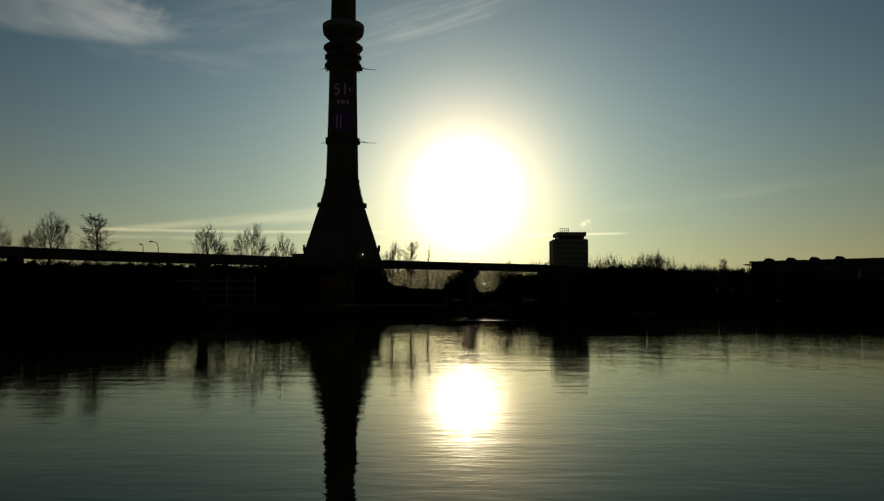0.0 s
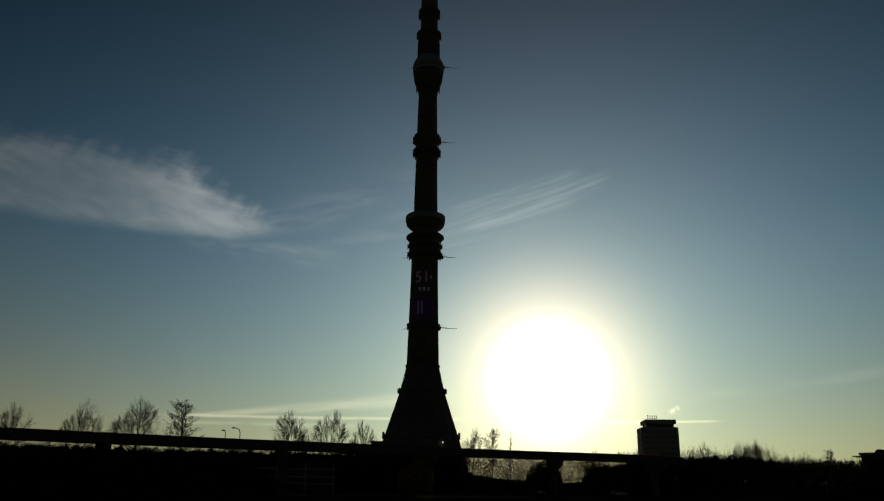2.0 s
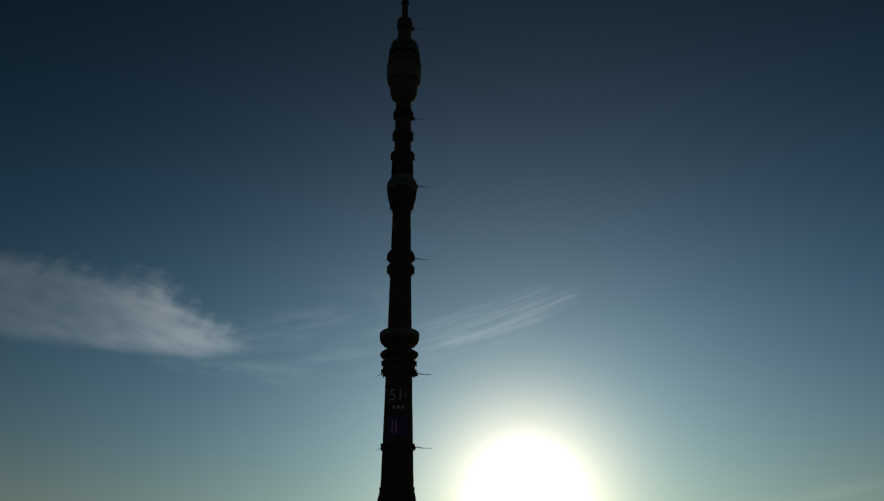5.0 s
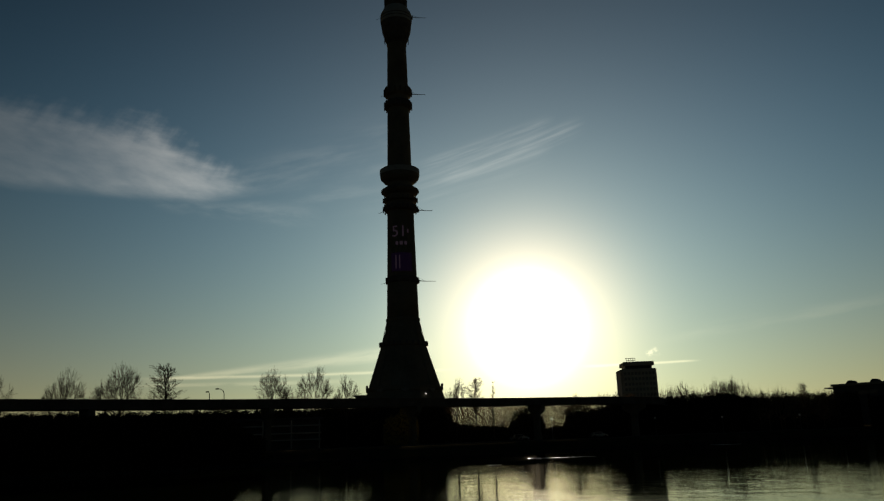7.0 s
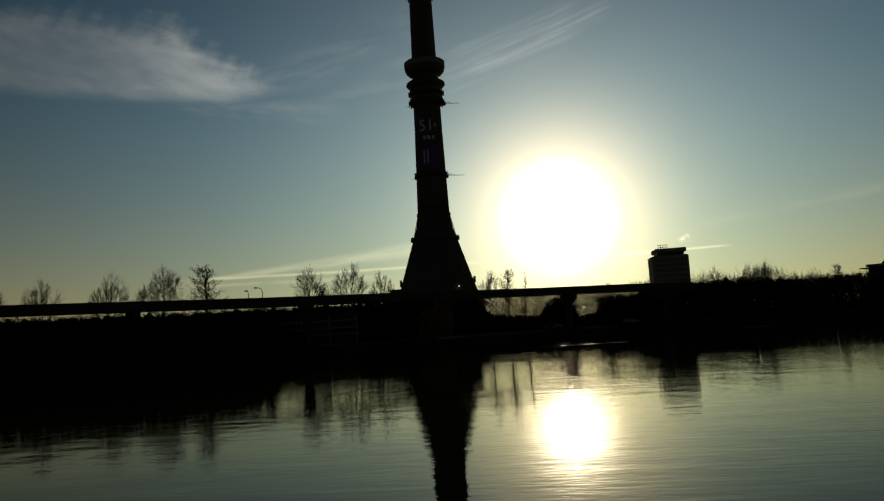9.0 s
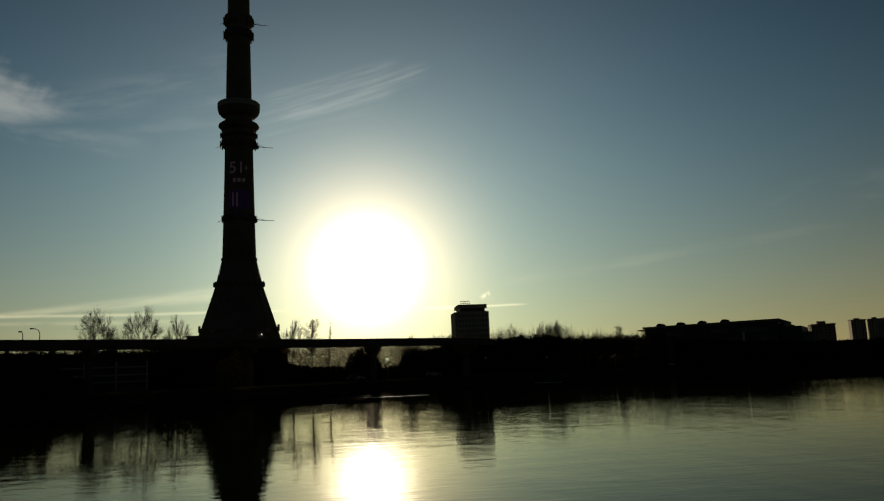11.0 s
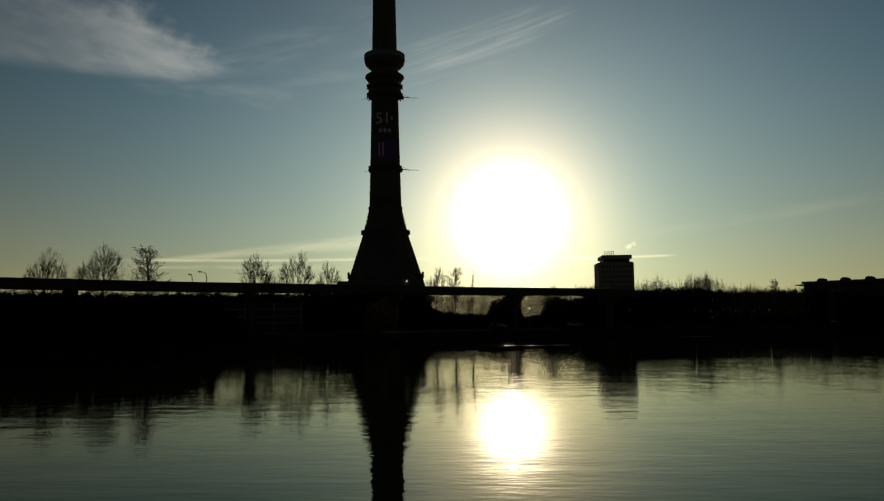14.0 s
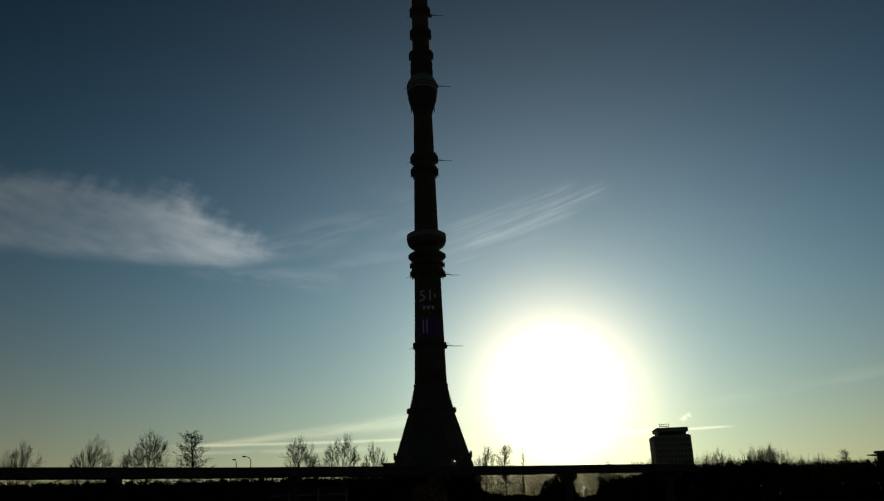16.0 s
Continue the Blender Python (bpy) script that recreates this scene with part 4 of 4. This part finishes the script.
            d = Vector((math.cos(w0) * math.sin(angle), math.sin(w0) * math.sin(angle), math.cos(angle)))
            divide(lean * (top * rng.uniform(0.8, 1.0)), d, (height - top) * rng.uniform(0.24, 0.32), r0 * (0.8 if s == 0 else 0.62), 0)
    # true to the height and breadth that were asked for
    hi = max(v.z for v in cv)
    wide = sorted(math.hypot(v.x, v.y) for v in cv)[int(len(cv) * 0.96)]
    for v in cv:
        q = max(0.0, v.z - top) / max(0.1, hi - top)
        v.z = v.z if v.z < top else top + q * (height - top)
        v.x *= 1 + min(1.0, q * 3) * (height * crown / wide - 1)
        v.y *= 1 + min(1.0, q * 3) * (height * crown / wide - 1)
    return (tv, tf), (cv, cf)


def tree_proto(seed, height, label, fork, crown, leaders, limbs, twigs, splay=0.5):
    t = thing("tree", (0, 0, -500), 0, label, "tree", "bare trees round the pond")
    (tv, tf), (cv, cf) = grow(seed, height, fork, crown, leaders, limbs, twigs, splay)
    from_data("trunk", tv, tf, BARK, t)
    from_data("crown", cv, cf, TWIG, t)
    return t


ROUND = "leafless broad-crowned tree with fine upswept twigs on the bank"
SLIM = "leafless slender tree with steep upright branches"
protos = [tree_proto(3, 16, ROUND, 0.42, 0.28, 6, 5, (0, 2, 2), 0.95), tree_proto(8, 16, ROUND, 0.40, 0.30, 6, 5, (0, 2, 2), 1.1),
          tree_proto(15, 16, ROUND, 0.44, 0.25, 5, 5, (0, 2, 2), 0.85), tree_proto(21, 16, SLIM, 0.38, 0.08, 1, 4, (0, 2, 1)),
          tree_proto(34, 16, SLIM, 0.40, 0.21, 1, 5, (0, 2, 1)),
          tree_proto(41, 16, ROUND, 0.28, 0.30, 6, 4, (0, 1, 2), 1.0), tree_proto(52, 16, SLIM, 0.3, 0.20, 5, 4, (0, 1, 2), 0.7),
          tree_proto(63, 16, ROUND, 0.25, 0.34, 6, 4, (0, 1, 2), 1.1)]


def plant(kind, az, dist, top_el, turn=0.0, wide=1.0):
    p = at(az, dist)
    g = ground_z(p.x, p.y)
    top = 3 + dist * math.tan(radians(top_el))
    s = (top - g) / 16
    o = copy_thing(protos[kind], pose(p.x, p.y, g, 0, 0, turn))
    o.scale = (s * wide, s * wide, s)
    return o


# the row behind the monorail, by bearing, distance and the height of the crown
for row in ((1, -37.5, 168, 5.6, 20, 1.0), (0, -34.3, 160, 5.3, 90, 0.8), (1, -30.15, 160, 5.6, 50, 1.05), (0, -26.65, 160, 5.98, 10, 1.12), (4, -23.85, 162, 5.75, 60, 1.0),
            (0, -16.6, 180, 5.55, 200, 1.05), (2, -13.7, 186, 5.6, 120, 1.0), (2, -11.5, 192, 4.85, 310, 0.8),
            (2, -3.7, 176, 4.45, 40, 0.75), (4, -2.25, 178, 4.3, 150, 0.85), (3, -1.0, 176, 3.95, 80, 0.8),
            (2, 4.7, 205, 2.95, 30, 0.8), (1, 6.9, 225, 2.95, 300, 0.9), (2, 7.7, 235, 2.9, 90, 0.9), (4, 19.86, 262, 2.85, 10, 0.7),
            (0, 55.3, 250, 3.3, 30, 1.0), (1, 58.6, 245, 2.3, 130, 1.0), (2, 61.5, 240, 2.8, 230, 1.0), (1, 65.5, 230, 3.4, 20, 1.0)):
    plant(*row)
rng = random.Random(77)
# the wood between the grey slab block and the studios
az = 7.2
while az < 22.0:
    base_el = float(np.interp(az, [7, 9, 11, 12.4, 14, 15.2, 16, 17, 19, 20, 22], [2.7, 2.5, 2.8, 3.15, 2.9, 3.3, 3.0, 2.45, 2.45, 2.3, 2.3]))
    plant(rng.choice((5, 6, 6, 5, 7)), az, rng.uniform(236, 275), base_el * rng.uniform(0.98, 1.18), rng.uniform(0, 360), rng.uniform(0.7, 1.0))
    az += rng.uniform(0.2, 0.42)
# low trees under the beam and along the far bank
az = -9.5
while az < 8.0:
    plant(rng.choice((5, 6, 7)), az, rng.uniform(190, 225), rng.uniform(1.5, 2.3), rng.uniform(0, 360), rng.uniform(0.8, 1.1))
    az += rng.uniform(0.9, 1.7)
az = 22.5
while az < 66:
    plant(rng.choice((5, 6, 7)), az, shore(az) + rng.uniform(24, 50), rng.uniform(0.8, 1.35) if az < 52 else rng.uniform(1.2, 1.8), rng.uniform(0, 360), rng.uniform(0.9, 1.3))
    az += rng.uniform(0.8, 1.8)
for p in protos:
    for o in (*p.children_recursive, p):
        bpy.data.objects.remove(o)


# ---- shrub belts ----
def thicket(name, az0, az1, near, far, top_el, per_degree, mat, label, seed, size=0.62):
    """Very many slim twigs and dead leaves filling a belt of undergrowth, with an uneven top."""
    r = np.random.RandomState(seed)
    n = int(per_degree * (az1 - az0))
    az = r.uniform(az0, az1, n)
    dist = np.interp(az, SHORE_AZ, SHORE_R) + r.uniform(near, far, n)
    lump = np.array([noise.noise(Vector((a * 1.9, d * 0.06, seed))) + 0.5 * noise.noise(Vector((a * 6.1, d * 0.2, seed + 5))) for a, d in zip(az, dist)])
    el = np.interp(az, [p[0] for p in top_el], [p[1] for p in top_el])
    top = 3 + dist * np.tan(np.radians(el * (1 + 0.22 * lump)))
    ca, sa = np.cos(np.radians(az)), np.sin(np.radians(az))
    x, y = dist * sa, dist * ca
    g = np.array([ground_z(a, b) for a, b in zip(x, y)])
    z = g + (np.maximum(top, g + 0.4) - g) * r.uniform(0, 1, n) ** np.where(r.uniform(0, 1, n) < 0.35, 2.2, 0.9)
    p = np.stack([x, y, z], 1)
    d1 = r.normal(0, 1, (n, 3)) * [1, 1, 0.9]
    d1 /= np.linalg.norm(d1, axis=1)[:, None]
    d2 = r.normal(0, 1, (n, 3))
    d2 /= np.linalg.norm(d2, axis=1)[:, None]
    s = r.uniform(0.5, 1.4, n)[:, None] * size
    verts = np.stack([p - d1 * s, p + d1 * s, p + d2 * s * 0.45], 1).reshape(-1, 3)
    me = bpy.data.meshes.new(name)
    me.from_pydata(verts.tolist(), [], np.arange(3 * n).reshape(-1, 3).tolist())
    me.materials.append(mat)
    return tagged(new(name, me), label, "shrubs", kind="stuff")


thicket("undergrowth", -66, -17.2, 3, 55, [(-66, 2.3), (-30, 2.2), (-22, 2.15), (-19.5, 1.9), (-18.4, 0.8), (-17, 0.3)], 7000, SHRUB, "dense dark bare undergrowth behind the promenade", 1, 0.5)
# an added screen that closes the bright gap in the pond's reflection
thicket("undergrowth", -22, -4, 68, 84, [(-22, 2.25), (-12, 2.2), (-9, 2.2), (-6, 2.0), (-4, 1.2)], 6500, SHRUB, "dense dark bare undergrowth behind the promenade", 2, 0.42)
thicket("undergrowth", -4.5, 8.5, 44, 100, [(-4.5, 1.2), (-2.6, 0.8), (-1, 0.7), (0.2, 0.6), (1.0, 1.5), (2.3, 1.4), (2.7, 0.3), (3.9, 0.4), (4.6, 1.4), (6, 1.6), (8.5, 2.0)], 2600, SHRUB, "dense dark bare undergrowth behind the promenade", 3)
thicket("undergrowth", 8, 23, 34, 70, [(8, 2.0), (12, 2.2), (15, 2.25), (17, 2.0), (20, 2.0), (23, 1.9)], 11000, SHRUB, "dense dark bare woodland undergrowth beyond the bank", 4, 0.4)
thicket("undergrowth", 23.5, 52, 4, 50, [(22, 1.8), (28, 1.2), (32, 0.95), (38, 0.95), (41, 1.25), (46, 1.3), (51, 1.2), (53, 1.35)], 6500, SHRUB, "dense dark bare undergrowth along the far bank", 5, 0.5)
# the same shrubs in a darker colour, in place of shade on this bank
thicket("undergrowth", 51.5, 70, 3, 60, [(52, 1.5), (56, 1.75), (58, 2.3), (70, 2.9)], 11000, SHADED_SHRUB, "dense shrubs along the far bank, coloured dark for shade", 6, 0.4)
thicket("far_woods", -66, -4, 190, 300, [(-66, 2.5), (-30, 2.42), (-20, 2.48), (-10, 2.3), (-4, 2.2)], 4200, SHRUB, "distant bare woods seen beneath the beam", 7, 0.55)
# woods beneath the sun, browned to imitate the veil of haze
thicket("far_woods", -4.5, 9, 190, 330, [(-4.5, 2.2), (0, 2.3), (4, 2.25), (9, 2.5)], 17000, HAZE_LEAF, "distant woods in translucent brown that stands in for sun haze", 10, 0.3)
# added belt: keeps sun off the path and sky out of the gaps
thicket("undergrowth", -22, -4, 85, 115, [(-22, 2.3), (-14, 2.3), (-12.5, 2.6), (-5, 2.5), (-4, 1.4)], 4200, SHRUB, "added screen of bare scrub behind the pavilion and cars", 9, 0.45)
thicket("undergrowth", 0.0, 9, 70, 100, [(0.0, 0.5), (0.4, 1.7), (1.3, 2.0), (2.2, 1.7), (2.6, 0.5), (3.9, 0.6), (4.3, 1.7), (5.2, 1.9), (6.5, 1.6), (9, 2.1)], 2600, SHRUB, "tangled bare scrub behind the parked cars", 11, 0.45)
thicket("willow_shrubs", -8.9, -6.4, 30, 40, [(-8.9, 1.5), (-7.6, 2.0), (-6.4, 1.4)], 900, WILLOW, "yellowish willow shrubs in front of the tower foot", 8, 0.35)


# ---- lamps, cars, glitter and ice strips ----
def lamp_proto(height):
    t = thing("street_lamp", (0, 0, -500), 0, "slim dark lamp post with an opal globe on the promenade", "street lamp", "promenade lamps")
    part("post", lathe([(0.13, -0.3), (0.13, 0.6), (0.07, 0.8), (0.05, height)], 10), LAMP_POST, t)
    bm = bmesh.new()
    bmesh.ops.create_uvsphere(bm, u_segments=12, v_segments=8, radius=0.26, matrix=pose(0, 0, height + 0.22))
    part("globe", bm, OPAL, t, "white opal globe", True)
    part("cap", lathe([(0.20, height + 0.43), (0.05, height + 0.54)], 10), LAMP_POST, t)
    return t


lp = lamp_proto(3.9)
for az in (3.1, 10.2, 14.6, 19.4, 21.8, 30.0, 36.5, 57.2):
    p = at(az, shore(az) + 22.2)
    copy_thing(lp, pose(p.x, p.y, ground_z(p.x, p.y)))
for o in (*lp.children_recursive, lp):
    bpy.data.objects.remove(o)


def road_lamp(az, dist, top_el, arm):
    p = at(az, dist)
    g = ground_z(p.x, p.y)
    h = 3 + dist * math.tan(radians(top_el)) - g
    t = thing("road_lamp", (p.x, p.y, g), -az, "tall steel road lamp with a curved arm", "street lamp", "road lamps")
    pts = [(0, 0, -0.3), (0, 0, h * 0.5), (0, 0, h - 1.2), (-0.25 * arm, 0, h - 0.4), (-0.9 * arm, 0, h - 0.05), (-1.4 * arm, 0, h)]
    tube("pole", pts, [0.14, 0.12, 0.09, 0.08, 0.07, 0.06], LAMP_POST, t, 8)
    part("lantern", box(-1.4 * arm - 0.55, -1.4 * arm + 0.2, -0.2, 0.2, h - 0.16, h + 0.12, bevel=0.06), LAMP_POST, t)


road_lamp(-20.95, 190, 3.78, 0.25)
road_lamp(-19.98, 190, 3.97, 1.0)


def build_car(az, dist, turn, paint, label):
    p = at(az, dist)
    g = ground_z(p.x, p.y)
    t = thing("car", (p.x, p.y, g), turn, label, "car", "parked cars")
    bm = bmesh.new()
    prof = [(-2.1, 0.35), (-2.15, 0.8), (-1.9, 0.95), (-1.2, 1.42), (0.35, 1.45), (1.05, 0.98), (2.0, 0.82), (2.15, 0.5), (2.1, 0.3)]
    lo = [bm.verts.new((x, -0.82, z)) for x, z in prof]
    hi = [bm.verts.new((x, 0.82, z)) for x, z in prof]
    n = len(prof)
    for i in range(n):
        bm.faces.new((lo[i], lo[(i + 1) % n], hi[(i + 1) % n], hi[i]))
    bm.faces.new(lo[::-1])
    bm.faces.new(hi)
    bmesh.ops.bevel(bm, geom=list(bm.edges), offset=0.06, segments=2, affect="EDGES")
    part("body", bm, paint, t, "", True)
    part("window_band", box(-1.3, 0.5, -0.835, 0.835, 0.98, 1.32, bevel=0.02), DARK_GLASS, t)
    for x in (-1.35, 1.35):
        for y in (-0.75, 0.75):
            bm = bmesh.new()
            bmesh.ops.create_cone(bm, cap_ends=True, segments=16, radius1=0.32, radius2=0.32, depth=0.22, matrix=pose(x, y, 0.32, 90))
            part("wheel", bm, RUBBER, t)


build_car(0.75, 178, 20, CAR_PAINT, "pale parked car with sun glinting on its roof")
build_car(2.3, 182, 15, CAR_DARK, "dark parked car under the trees")
build_car(6.3, 196, 15, CAR_PAINT, "pale parked car under the trees")


def glitter_ice_strip(az0, az1, dist, half, seed):
    rng2 = random.Random(seed)
    n = 30
    verts, faces = [], []
    for k in range(n + 1):
        az = az0 + (az1 - az0) * k / n
        w = half * (0.25 + 0.75 * math.sin(math.pi * min(1, max(0.03, k / n)))) * rng2.uniform(0.6, 1.2)
        for d in (dist - w, dist + w):
            p = at(az, d)
            verts += [(p.x, p.y, 0.03), (p.x, p.y, -0.02)]
    for k in range(n):
        a, b = 4 * k, 4 * k + 4
        faces += [(a, b, b + 2, a + 2), (a, a + 1, b + 1, b), (a + 2, b + 2, b + 3, a + 3)]
    ob = from_data("ice_sheet", verts, faces, GLITTER_ICE)
    tagged(ob, "thin pale strip drawing sun glitter and wet ice on the pond", "ice", "floating ice")


# the first strips are laid in to imitate the sun's glitter on the water
glitter_ice_strip(1.25, 1.7, 114, 0.42, 1)
glitter_ice_strip(1.8, 2.2, 113.2, 0.34, 6)
glitter_ice_strip(2.3, 4.2, 113.5, 0.16, 4)
glitter_ice_strip(4.3, 6.0, 114.2, 0.07, 5)
glitter_ice_strip(-1.6, -0.6, 92, 0.05, 2)
glitter_ice_strip(13.6, 15.6, 175, 0.5, 3)
